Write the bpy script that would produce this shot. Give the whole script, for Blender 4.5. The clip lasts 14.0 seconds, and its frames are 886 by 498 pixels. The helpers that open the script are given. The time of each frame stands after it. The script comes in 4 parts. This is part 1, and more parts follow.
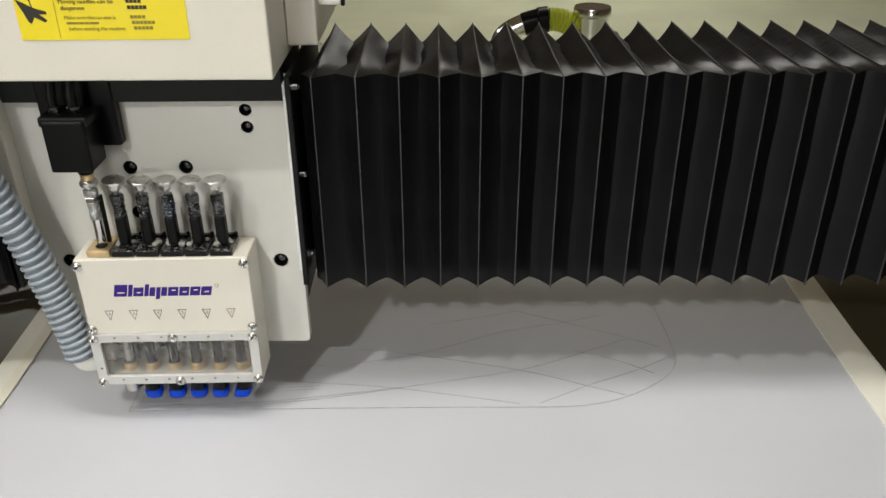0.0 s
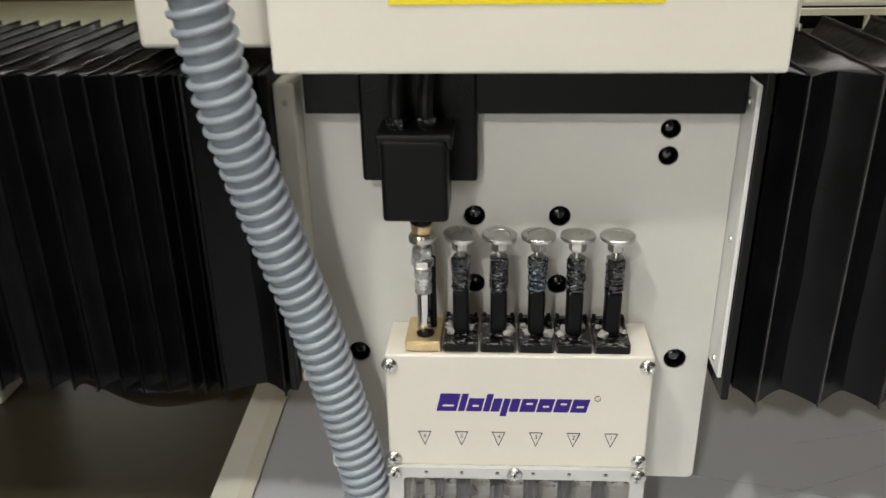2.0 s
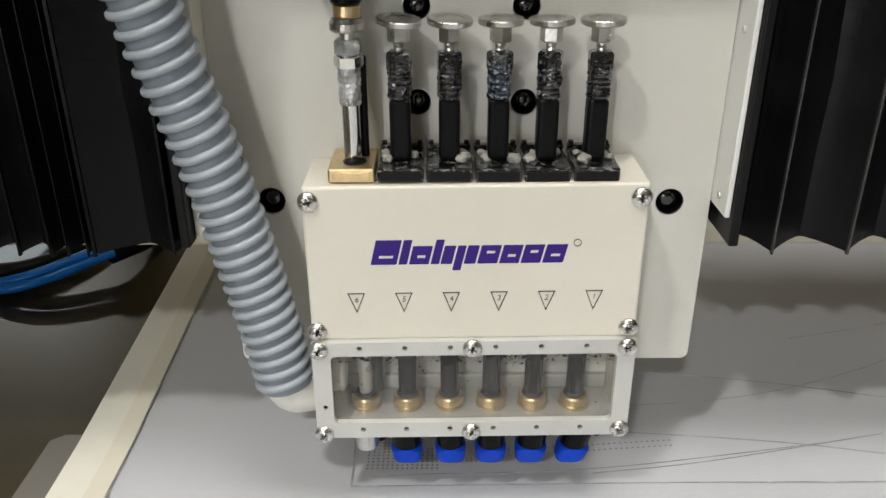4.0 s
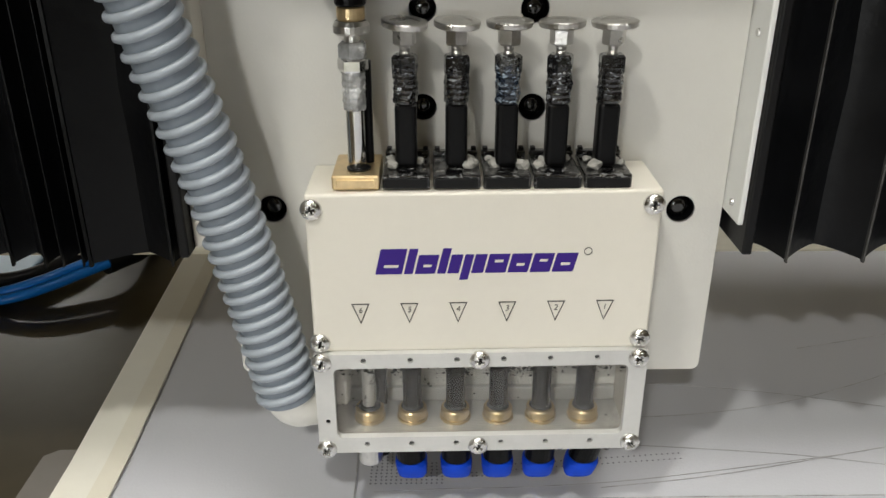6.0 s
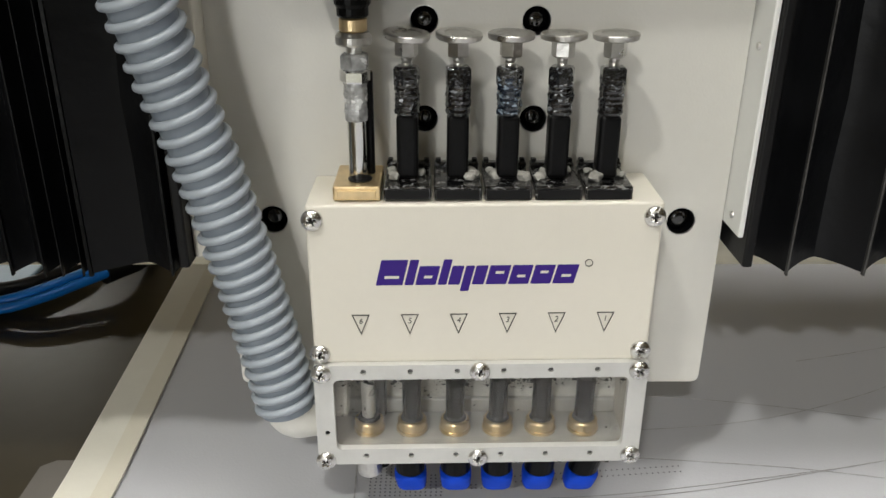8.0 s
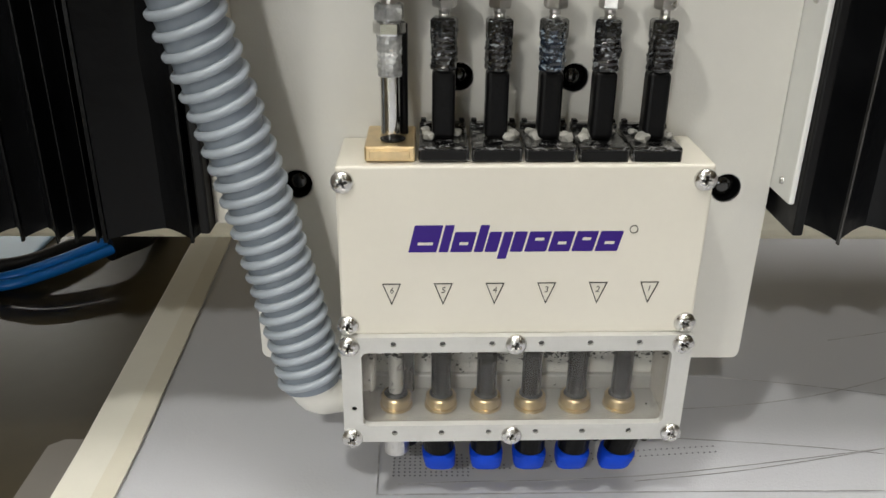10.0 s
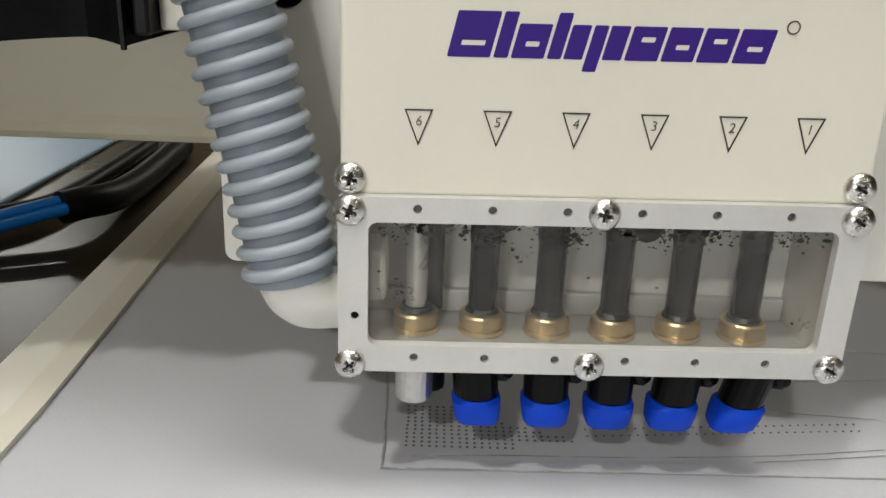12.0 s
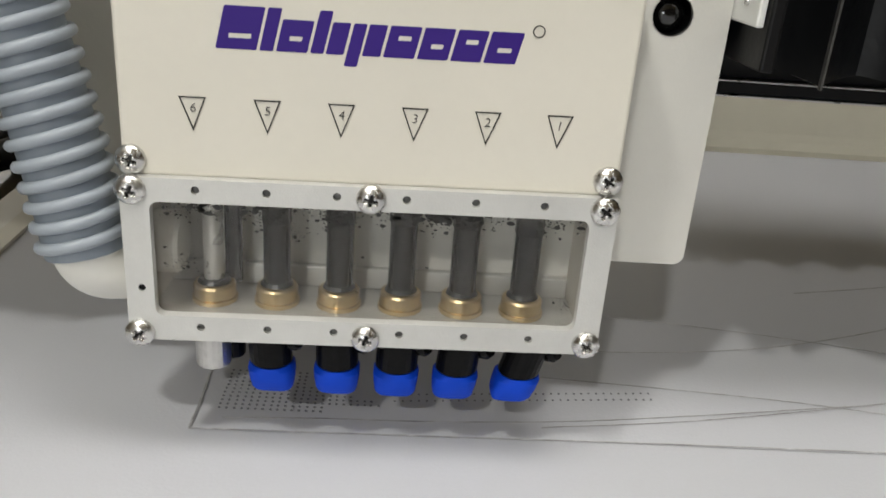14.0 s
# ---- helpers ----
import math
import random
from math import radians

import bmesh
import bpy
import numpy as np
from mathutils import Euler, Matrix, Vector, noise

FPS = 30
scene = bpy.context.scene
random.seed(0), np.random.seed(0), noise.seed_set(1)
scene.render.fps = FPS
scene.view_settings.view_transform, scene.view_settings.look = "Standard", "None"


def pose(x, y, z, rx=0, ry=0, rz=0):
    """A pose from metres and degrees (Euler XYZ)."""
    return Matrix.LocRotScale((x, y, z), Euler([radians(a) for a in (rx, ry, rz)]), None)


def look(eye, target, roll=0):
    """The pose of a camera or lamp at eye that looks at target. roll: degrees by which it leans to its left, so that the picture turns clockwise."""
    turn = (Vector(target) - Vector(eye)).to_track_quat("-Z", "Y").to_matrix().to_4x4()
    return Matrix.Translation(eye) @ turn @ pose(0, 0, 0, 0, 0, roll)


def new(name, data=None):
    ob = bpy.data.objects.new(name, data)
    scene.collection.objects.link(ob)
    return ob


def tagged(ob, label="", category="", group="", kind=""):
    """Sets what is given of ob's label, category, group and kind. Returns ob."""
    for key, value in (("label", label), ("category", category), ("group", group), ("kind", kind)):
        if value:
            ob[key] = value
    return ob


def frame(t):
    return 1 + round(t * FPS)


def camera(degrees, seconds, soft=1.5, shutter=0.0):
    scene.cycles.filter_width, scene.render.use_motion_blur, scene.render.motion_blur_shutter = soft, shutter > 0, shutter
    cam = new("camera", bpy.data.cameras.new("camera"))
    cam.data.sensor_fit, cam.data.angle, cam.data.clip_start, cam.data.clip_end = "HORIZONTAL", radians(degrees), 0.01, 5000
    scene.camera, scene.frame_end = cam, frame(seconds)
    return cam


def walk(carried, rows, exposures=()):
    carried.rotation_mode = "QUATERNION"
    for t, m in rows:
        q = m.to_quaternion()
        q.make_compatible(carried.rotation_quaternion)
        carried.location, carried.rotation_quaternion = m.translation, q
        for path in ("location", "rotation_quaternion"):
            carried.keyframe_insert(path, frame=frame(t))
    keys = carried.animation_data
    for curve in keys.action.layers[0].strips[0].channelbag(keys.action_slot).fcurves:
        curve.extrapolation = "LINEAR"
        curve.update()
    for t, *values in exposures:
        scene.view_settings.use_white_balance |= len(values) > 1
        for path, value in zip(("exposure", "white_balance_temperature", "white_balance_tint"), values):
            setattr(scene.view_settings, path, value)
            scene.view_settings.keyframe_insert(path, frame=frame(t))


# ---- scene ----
cam = camera(56.5, 14.0, shutter=0.2)
PATH = [
    (0, (0.256, -0.661, 0.551), (0.265, 1.101, -0.395), -0.3),
    (0.5, (0.257, -0.663, 0.553), (0.26, 1.098, -0.396), -0.3),
    (1, (0.25, -0.657, 0.55), (0.157, 1.099, -0.402), -0.4),
    (1.3, (0.206, -0.636, 0.54), (0.016, 1.12, -0.398), -0.2),
    (1.5, (0.132, -0.59, 0.525), (-0.057, 1.182, -0.383), -0.6),
    (1.7, (0.047, -0.525, 0.496), (-0.134, 1.278, -0.351), -0.0),
    (2, (-0.014, -0.42, 0.448), (-0.14, 1.398, -0.377), -1.0),
    (2.5, (-0.008, -0.349, 0.336), (-0.016, 1.484, -0.463), 0.3),
    (3, (-0.011, -0.354, 0.331), (-0.013, 1.475, -0.476), -0.1),
    (3.5, (-0.014, -0.353, 0.327), (-0.01, 1.453, -0.533), -0.1),
    (6, (-0.022, -0.341, 0.318), (0.001, 1.475, -0.519), 0.0),
    (6.5, (-0.021, -0.341, 0.319), (0.0, 1.482, -0.505), 0.1),
    (7, (-0.022, -0.341, 0.317), (0.004, 1.488, -0.491), 0.2),
    (7.5, (-0.022, -0.341, 0.318), (0.006, 1.487, -0.492), 0.3),
    (10, (-0.041, -0.326, 0.3), (-0.001, 1.49, -0.537), 0.7),
    (10.5, (-0.045, -0.307, 0.283), (0.004, 1.472, -0.631), 1.1),
    (11, (-0.051, -0.278, 0.248), (-0.012, 1.515, -0.638), 0.9),
    (11.2, (-0.049, -0.261, 0.227), (-0.052, 1.611, -0.478), 0.9),
    (11.5, (-0.06, -0.243, 0.185), (-0.025, 1.639, -0.493), 1.7),
    (12, (-0.052, -0.24, 0.174), (-0.02, 1.647, -0.488), 2.2),
    (12.5, (-0.051, -0.24, 0.172), (-0.021, 1.645, -0.495), 2.4),
    (13, (-0.032, -0.246, 0.179), (0.03, 1.631, -0.51), 3.2),
    (13.5, (-0.001, -0.257, 0.2), (0.059, 1.614, -0.503), 3.5),
    (14, (0.008, -0.256, 0.191), (0.128, 1.592, -0.564), 4.5),
]
walk(cam, [(t, look(eye, target, roll)) for t, eye, target, roll in PATH],
     exposures=[(0.0, -0.12), (1.5, -0.2), (3.0, -0.18), (10.0, -0.25), (12.0, -0.26), (14.0, -0.28)])

# ---- light ----
world = bpy.data.worlds.new("hall_air")
scene.world = world
world.use_nodes = True
world.node_tree.nodes["Background"].inputs[0].default_value = (0.9, 0.95, 1.0, 1)
world.node_tree.nodes["Background"].inputs[1].default_value = 0.03

CEIL = 2.4


def ceiling_lamp(x, y, w, d, watts):
    data = bpy.data.lights.new("ceiling_lamp_light", "AREA")
    data.shape, data.size, data.size_y, data.energy = "RECTANGLE", w, d, watts
    data.color = (0.99, 0.97, 0.90)
    ob = new("ceiling_lamp_light", data)
    ob.matrix_world = pose(x, y, CEIL - 0.035)


# first three lamps follow the shadow edges; the last three are added fill
LAMPS = [(-0.9, -2.88, 0.16, 0.12, 68), (-0.85, -1.18, 0.16, 0.12, 33), (0.25, -0.46, 1.3, 0.65, 19), (2.0, -2.9, 1.2, 0.3, 5),
         (1.6, 6.1, 1.2, 0.3, 74), (-3.6, 6.1, 1.2, 0.3, 66)]
for lamp in LAMPS:
    ceiling_lamp(*lamp)
# low fill light added at the hall's far end, behind the camera, to brighten upright faces
front = bpy.data.lights.new("front_fill_light", "AREA")
front.shape, front.size, front.size_y, front.energy, front.color = "RECTANGLE", 3.0, 1.3, 125, (0.95, 0.98, 1.0)
new("front_fill_light", front).matrix_world = look((-2.6, -8.93, 0.40), (-2.6, 0.0, 0.40))

# ---- materials ----


def material(name, colour, rough=0.5, metal=0.0, grain=60.0, vary=0.06, stain=6.0, stains=0.08, bump=0.05,
             bump_scale=300.0, spec=0.5, island=0.0, coat=0.0):
    """Painted, metal or plastic surface with fine grain, broad stains and relief."""
    m = bpy.data.materials.new(name)
    m.use_nodes = True
    nt = m.node_tree
    b = nt.nodes["Principled BSDF"]
    tc = nt.nodes.new("ShaderNodeTexCoord")
    n1 = nt.nodes.new("ShaderNodeTexNoise")
    n1.inputs["Scale"].default_value, n1.inputs["Detail"].default_value = grain, 4
    n2 = nt.nodes.new("ShaderNodeTexNoise")
    n2.inputs["Scale"].default_value, n2.inputs["Detail"].default_value = stain, 3
    nt.links.new(tc.outputs["Object"], n1.inputs["Vector"])
    nt.links.new(tc.outputs["Object"], n2.inputs["Vector"])
    hsv = nt.nodes.new("ShaderNodeHueSaturation")
    hsv.inputs["Color"].default_value = (*colour, 1)
    r1 = nt.nodes.new("ShaderNodeMapRange")
    r1.inputs["To Min"].default_value, r1.inputs["To Max"].default_value = 1 - vary, 1 + vary
    r2 = nt.nodes.new("ShaderNodeMapRange")
    r2.inputs["From Min"].default_value, r2.inputs["From Max"].default_value = 0.3, 0.7
    r2.inputs["To Min"].default_value, r2.inputs["To Max"].default_value = 1 - stains, 1 + stains * 0.4
    nt.links.new(n1.outputs["Fac"], r1.inputs["Value"])
    nt.links.new(n2.outputs["Fac"], r2.inputs["Value"])
    mul = nt.nodes.new("ShaderNodeMath")
    mul.operation = "MULTIPLY"
    nt.links.new(r1.outputs[0], mul.inputs[0])
    nt.links.new(r2.outputs[0], mul.inputs[1])
    last = mul
    if island:
        oi = nt.nodes.new("ShaderNodeObjectInfo")
        r3 = nt.nodes.new("ShaderNodeMapRange")
        r3.inputs["To Min"].default_value, r3.inputs["To Max"].default_value = 1 - island, 1 + island
        nt.links.new(oi.outputs["Random"], r3.inputs["Value"])
        last = nt.nodes.new("ShaderNodeMath")
        last.operation = "MULTIPLY"
        nt.links.new(mul.outputs[0], last.inputs[0])
        nt.links.new(r3.outputs[0], last.inputs[1])
    nt.links.new(last.outputs[0], hsv.inputs["Value"])
    nt.links.new(hsv.outputs[0], b.inputs["Base Color"])
    b.inputs["Metallic"].default_value = metal
    b.inputs["Specular IOR Level"].default_value = spec
    b.inputs["Coat Weight"].default_value = coat
    rr = nt.nodes.new("ShaderNodeMapRange")
    rr.inputs["To Min"].default_value, rr.inputs["To Max"].default_value = max(0.02, rough - 0.1), min(1, rough + 0.1)
    nt.links.new(n2.outputs["Fac"], rr.inputs["Value"])
    nt.links.new(rr.outputs[0], b.inputs["Roughness"])
    if bump:
        n3 = nt.nodes.new("ShaderNodeTexNoise")
        n3.inputs["Scale"].default_value, n3.inputs["Detail"].default_value = bump_scale, 3
        nt.links.new(tc.outputs["Object"], n3.inputs["Vector"])
        bp = nt.nodes.new("ShaderNodeBump")
        bp.inputs["Strength"].default_value, bp.inputs["Distance"].default_value = bump, 0.001
        nt.links.new(n3.outputs["Fac"], bp.inputs["Height"])
        nt.links.new(bp.outputs[0], b.inputs["Normal"])
    return m


CREAM = material("cream_powder_coat", (0.74, 0.71, 0.63), 0.42, grain=220, vary=0.02, stain=9, stains=0.05, bump=0.05, bump_scale=900)
PLATE = material("pale_grey_paint", (0.66, 0.65, 0.61), 0.36, grain=200, vary=0.02, stain=8, stains=0.06, bump=0.1, bump_scale=800)
BEAMM = material("yellowish_cream_beam_paint", (0.78, 0.73, 0.57), 0.42, grain=180, vary=0.03, stain=6, stains=0.08, bump=0.06, bump_scale=700)
FRAMEM = material("silver_anodised_aluminium", (0.64, 0.64, 0.62), 0.42, 0.35, grain=400, vary=0.04, stain=30, stains=0.08, bump=0.15, bump_scale=1500)
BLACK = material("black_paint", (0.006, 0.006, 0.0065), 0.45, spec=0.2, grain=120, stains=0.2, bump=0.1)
BLACKPL = material("black_plastic", (0.004, 0.004, 0.0045), 0.32, spec=0.15, grain=120, stains=0.3, bump=0.2, bump_scale=500)
BELLOW = material("black_coated_fabric", (0.0032, 0.0034, 0.0040), 0.37, spec=0.17, grain=400, vary=0.2, stain=25, stains=0.35, bump=0.35, bump_scale=160, island=0.25)
PIPING = material("worn_grey_fold_edge", (0.045, 0.044, 0.042), 0.6, grain=300, vary=0.4, stain=40, stains=0.5)
SCREWM = material("satin_zinc_screw", (0.74, 0.73, 0.71), 0.27, 1.0, grain=500, vary=0.08, stain=300, stains=0.25, bump=0.15, bump_scale=900)
CHROME = material("polished_steel", (0.78, 0.78, 0.77), 0.16, 1.0, grain=300, vary=0.05, stain=60, stains=0.1, bump=0.05)
STEEL = material("brushed_steel", (0.62, 0.61, 0.59), 0.3, 1.0, grain=500, vary=0.1, stain=90, stains=0.2, bump=0.2, bump_scale=900)
DARKST = material("dark_steel_and_recess_shade", (0.016, 0.015, 0.014), 0.2, 0.12, spec=0.35, grain=300, vary=0.05, stain=60, stains=0.2, bump=0.0, bump_scale=500)
BRASS = material("satin_brass", (0.80, 0.62, 0.36), 0.32, 0.9, grain=400, vary=0.06, stain=100, stains=0.15, bump=0.15, bump_scale=900)
BLUE = material("blue_plastic_tip", (0.002, 0.058, 0.60), 0.55, spec=0.2, grain=200, vary=0.05, stain=60, stains=0.15, bump=0.15)
HOSE = material("grey_hose_wall", (0.255, 0.295, 0.345), 0.42, spec=0.4, grain=150, vary=0.05, stain=30, stains=0.15, bump=0.2)
RIB = material("light_grey_hose_rib", (0.345, 0.385, 0.435), 0.34, spec=0.42, grain=150, vary=0.04, stain=30, stains=0.1, bump=0.1)
# right flange only: light from the left is put into its whiter colour
FLANGEM = material("lit_white_flange_paint", (0.84, 0.85, 0.83), 0.4, grain=180, vary=0.02, stain=12, stains=0.06, bump=0.06, bump_scale=700)
WHITEPL = material("white_plastic", (0.78, 0.77, 0.72), 0.4, grain=100, vary=0.02, stain=50, stains=0.08, bump=0.05)
SHEET = material("grey_white_sheet", (0.585, 0.595, 0.64), 0.55, grain=900, vary=0.025, stain=3, stains=0.05, bump=0.12, bump_scale=700)
TAPE = material("cream_masking_strip", (0.85, 0.83, 0.74), 0.45, grain=80, vary=0.03, stain=5, stains=0.08, bump=0.08)
INK = material("grey_pen_ink", (0.49, 0.49, 0.51), 0.6, grain=300, vary=0.4, stain=60, stains=0.5, bump=0)
DARKBED = material("dark_brown_glossy_panel", (0.056, 0.046, 0.028), 0.30, spec=0.40, grain=60, vary=0.15, stain=2.5, stains=0.2, bump=0.06, bump_scale=60)
GREYPL = material("grey_translucent_plate", (0.20, 0.185, 0.17), 0.35, grain=60, vary=0.05, stain=12, stains=0.15)
YELLOW = material("yellow_label_film", (0.86, 0.70, 0.008), 0.35, grain=100, vary=0.02, stain=15, stains=0.04, bump=0.03)
TAPE2 = material("yellowed_tape", (0.80, 0.765, 0.65), 0.5, grain=80, vary=0.03, stain=5, stains=0.1, bump=0.1)
DOT = material("dark_punch_dot", (0.22, 0.23, 0.26), 0.7, bump=0)
LABELINK = material("black_label_print", (0.02, 0.018, 0.012), 0.5, bump=0)
DIGITINK = material("dark_grey_digit_print", (0.06, 0.055, 0.05), 0.5, bump=0)
PALESHAFT = material("pale_ground_steel", (0.66, 0.65, 0.62), 0.3, 0.45, grain=400, vary=0.06, stain=90, stains=0.15, bump=0.1, bump_scale=700)
FAINTINK = material("olive_label_print", (0.26, 0.21, 0.02), 0.5, bump=0)
PURPLE = material("violet_print", (0.036, 0.012, 0.20), 0.5, spec=0.25, grain=300, vary=0.03, stains=0.04, bump=0)
GREENBED = material("pale_green_floor_paint", (0.60, 0.61, 0.44), 0.45, grain=30, vary=0.05, stain=2, stains=0.12, bump=0.05)
BLUEHOSE = material("blue_air_line", (0.006, 0.19, 0.66), 0.3, grain=100, bump=0.05)
PALEBLUE = material("pale_blue_plastic", (0.24, 0.37, 0.50), 0.35, grain=60, stains=0.1)
LIME = material("yellow_green_hose", (0.50, 0.55, 0.05), 0.4, grain=100)
# unseen hall surfaces, coloured to keep the bounced light dim and warm
WALLM = material("tan_bounce_wall_paint", (0.16, 0.112, 0.062), 0.7, grain=20, vary=0.03, stain=1, stains=0.08, bump=0.1, bump_scale=60)
CEILM = material("warm_bounce_ceiling_paint", (0.29, 0.225, 0.145), 0.8, grain=20, vary=0.03, stain=1, stains=0.06, bump=0.1, bump_scale=60)
def greasy(name, dark, pale, rough, amount, metal=0.0):
    """Wet dark surface with horizontal thread lines; pale milky clots are grease and painted glints."""
    m = material(name, dark, rough, metal, grain=500, vary=0.4, stain=160, stains=0.5, bump=0.9, bump_scale=420, coat=0.7)
    nt = m.node_tree
    b = nt.nodes["Principled BSDF"]
    b.inputs["Coat Roughness"].default_value = 0.06
    tc = nt.nodes.new("ShaderNodeTexCoord")
    mp = nt.nodes.new("ShaderNodeMapping")
    mp.inputs["Scale"].default_value = (1, 1, 2.6)
    nt.links.new(tc.outputs["Object"], mp.inputs["Vector"])
    n = nt.nodes.new("ShaderNodeTexNoise")
    n.inputs["Scale"].default_value, n.inputs["Detail"].default_value, n.inputs["Distortion"].default_value = 300, 5, 0.8
    nt.links.new(mp.outputs[0], n.inputs["Vector"])
    rg = nt.nodes.new("ShaderNodeMapRange")
    rg.inputs["From Min"].default_value, rg.inputs["From Max"].default_value = 0.68 - amount, 0.78 - amount
    nt.links.new(n.outputs["Fac"], rg.inputs["Value"])
    mix = nt.nodes.new("ShaderNodeMix")
    mix.data_type = "RGBA"
    nt.links.new(rg.outputs[0], mix.inputs[0])
    old = b.inputs["Base Color"].links[0].from_socket
    nt.links.new(old, mix.inputs[6])
    mix.inputs[7].default_value = (*pale, 1)
    nt.links.new(mix.outputs[2], b.inputs["Base Color"])
    return m


GREASE = greasy("greasy_black_thread", (0.006, 0.006, 0.007), (0.27, 0.29, 0.31), 0.12, 0.085)
BLUEGREASE = greasy("blue_grey_greasy_thread", (0.010, 0.018, 0.034), (0.30, 0.36, 0.42), 0.12, 0.135)
# pale streaks on the blocks are mostly painted glints
BLOCKM = greasy("wet_black_block_glints", (0.004, 0.004, 0.0045), (0.20, 0.20, 0.20), 0.16, 0.13)
BOLTM = material("glossy_black_bolt", (0.006, 0.006, 0.006), 0.07, spec=0.9, grain=200, stains=0.3, bump=0.15, bump_scale=500)
WRAP = material("milky_wrapped_fitting", (0.56, 0.57, 0.57), 0.25, 0.4, grain=400, vary=0.2, stain=150, stains=0.5, bump=0.9, bump_scale=320)
LINT = material("white_lint", (0.33, 0.325, 0.30), 0.8, grain=500, vary=0.2, stain=200, stains=0.3, bump=0.8, bump_scale=500)
OILM = material("wet_black_oil", (0.005, 0.005, 0.0045), 0.14, spec=0.6, grain=300, vary=0.3, stain=150, stains=0.4, bump=0.4, bump_scale=300)
GRIME = material("dark_grease_smear", (0.035, 0.034, 0.03), 0.35, grain=600, vary=0.4, stain=200, stains=0.5)
HOLEM = material("bore_shadowed_steel", (0.13, 0.13, 0.13), 0.5, 0.4)


def glass_material(name):
    m = bpy.data.materials.new(name)
    m.use_nodes = True
    nt = m.node_tree
    nt.nodes.remove(nt.nodes["Principled BSDF"])
    out = nt.nodes["Material Output"]
    tr = nt.nodes.new("ShaderNodeBsdfTransparent")
    tr.inputs[0].default_value = (0.93, 0.93, 0.92, 1)
    gl = nt.nodes.new("ShaderNodeBsdfGlossy")
    gl.inputs["Roughness"].default_value = 0.06
    haze = nt.nodes.new("ShaderNodeBsdfDiffuse")
    haze.inputs[0].default_value = (0.46, 0.42, 0.37, 1)
    fr = nt.nodes.new("ShaderNodeFresnel")
    fr.inputs[0].default_value = 1.45
    mix = nt.nodes.new("ShaderNodeMixShader")
    nt.links.new(fr.outputs[0], mix.inputs[0])
    nt.links.new(tr.outputs[0], mix.inputs[1])
    nt.links.new(gl.outputs[0], mix.inputs[2])
    tc = nt.nodes.new("ShaderNodeTexCoord")
    n = nt.nodes.new("ShaderNodeTexNoise")
    n.inputs["Scale"].default_value, n.inputs["Detail"].default_value = 70, 5
    nt.links.new(tc.outputs["Object"], n.inputs["Vector"])
    rg = nt.nodes.new("ShaderNodeMapRange")
    rg.inputs["From Min"].default_value, rg.inputs["From Max"].default_value = 0.35, 0.75
    rg.inputs["To Min"].default_value, rg.inputs["To Max"].default_value = 0.0, 0.04
    nt.links.new(n.outputs["Fac"], rg.inputs["Value"])
    # the haze thickens towards the rim of the pane
    sep = nt.nodes.new("ShaderNodeSeparateXYZ")
    nt.links.new(tc.outputs["Generated"], sep.inputs[0])
    rims = []
    for axis, wide in ((0, 0.08), (2, 0.16)):
        off = nt.nodes.new("ShaderNodeMath")
        off.operation = "SUBTRACT"
        nt.links.new(sep.outputs[axis], off.inputs[0])
        off.inputs[1].default_value = 0.5
        mag = nt.nodes.new("ShaderNodeMath")
        mag.operation = "ABSOLUTE"
        nt.links.new(off.outputs[0], mag.inputs[0])
        rim = nt.nodes.new("ShaderNodeMapRange")
        rim.interpolation_type = "SMOOTHSTEP"
        rim.inputs["From Min"].default_value, rim.inputs["From Max"].default_value = 0.5 - wide, 0.5
        rim.inputs["To Min"].default_value, rim.inputs["To Max"].default_value = 0.0, 0.10
        nt.links.new(mag.outputs[0], rim.inputs["Value"])
        rims.append(rim)
    total = rg
    for rim in rims:
        add = nt.nodes.new("ShaderNodeMath")
        nt.links.new(total.outputs[0], add.inputs[0])
        nt.links.new(rim.outputs[0], add.inputs[1])
        total = add
    mix2 = nt.nodes.new("ShaderNodeMixShader")
    nt.links.new(total.outputs[0], mix2.inputs[0])
    nt.links.new(mix.outputs[0], mix2.inputs[1])
    nt.links.new(haze.outputs[0], mix2.inputs[2])
    nt.links.new(mix2.outputs[0], out.inputs[0])
    return m


PANE = glass_material("hazy_acrylic")


def lamp_glow(name, strength):
    m = bpy.data.materials.new(name)
    m.use_nodes = True
    b = m.node_tree.nodes["Principled BSDF"]
    b.inputs["Base Color"].default_value = (0.9, 0.9, 0.88, 1)
    b.inputs["Emission Color"].default_value = (1, 0.97, 0.92, 1)
    b.inputs["Emission Strength"].default_value = strength
    return m


GLOW = lamp_glow("lamp_diffuser", 6.0)

# ---- mesh helpers ----


def part(name, bm, mat, parent, label="", smooth=False):
    """Links a bmesh, built in world places, as one mesh under a thing or a part."""
    me = bpy.data.meshes.new(name)
    bmesh.ops.recalc_face_normals(bm, faces=bm.faces[:])
    if smooth:
        for f in bm.faces:
            f.smooth = True
        for e in bm.edges:
            if len(e.link_faces) == 2 and e.calc_face_angle(0) > 0.6:
                e.smooth = False
    bm.to_mesh(me)
    bm.free()
    me.materials.append(mat)
    ob = new(name, me)
    if parent is not None:
        ob.parent = parent
        if parent.type == "EMPTY":
            ob.matrix_parent_inverse = Matrix.Translation(-parent.location)
    if label:
        ob["label"] = label
    return ob


def out_of_level(ob):
    """The tool box hangs a little out of level: its right end sits higher."""
    ob.data.transform(Matrix(((1, 0, 0, 0), (0, 1, 0, 0), (0.0118, 0, 1, 0.0012), (0, 0, 0, 1))))
    return ob


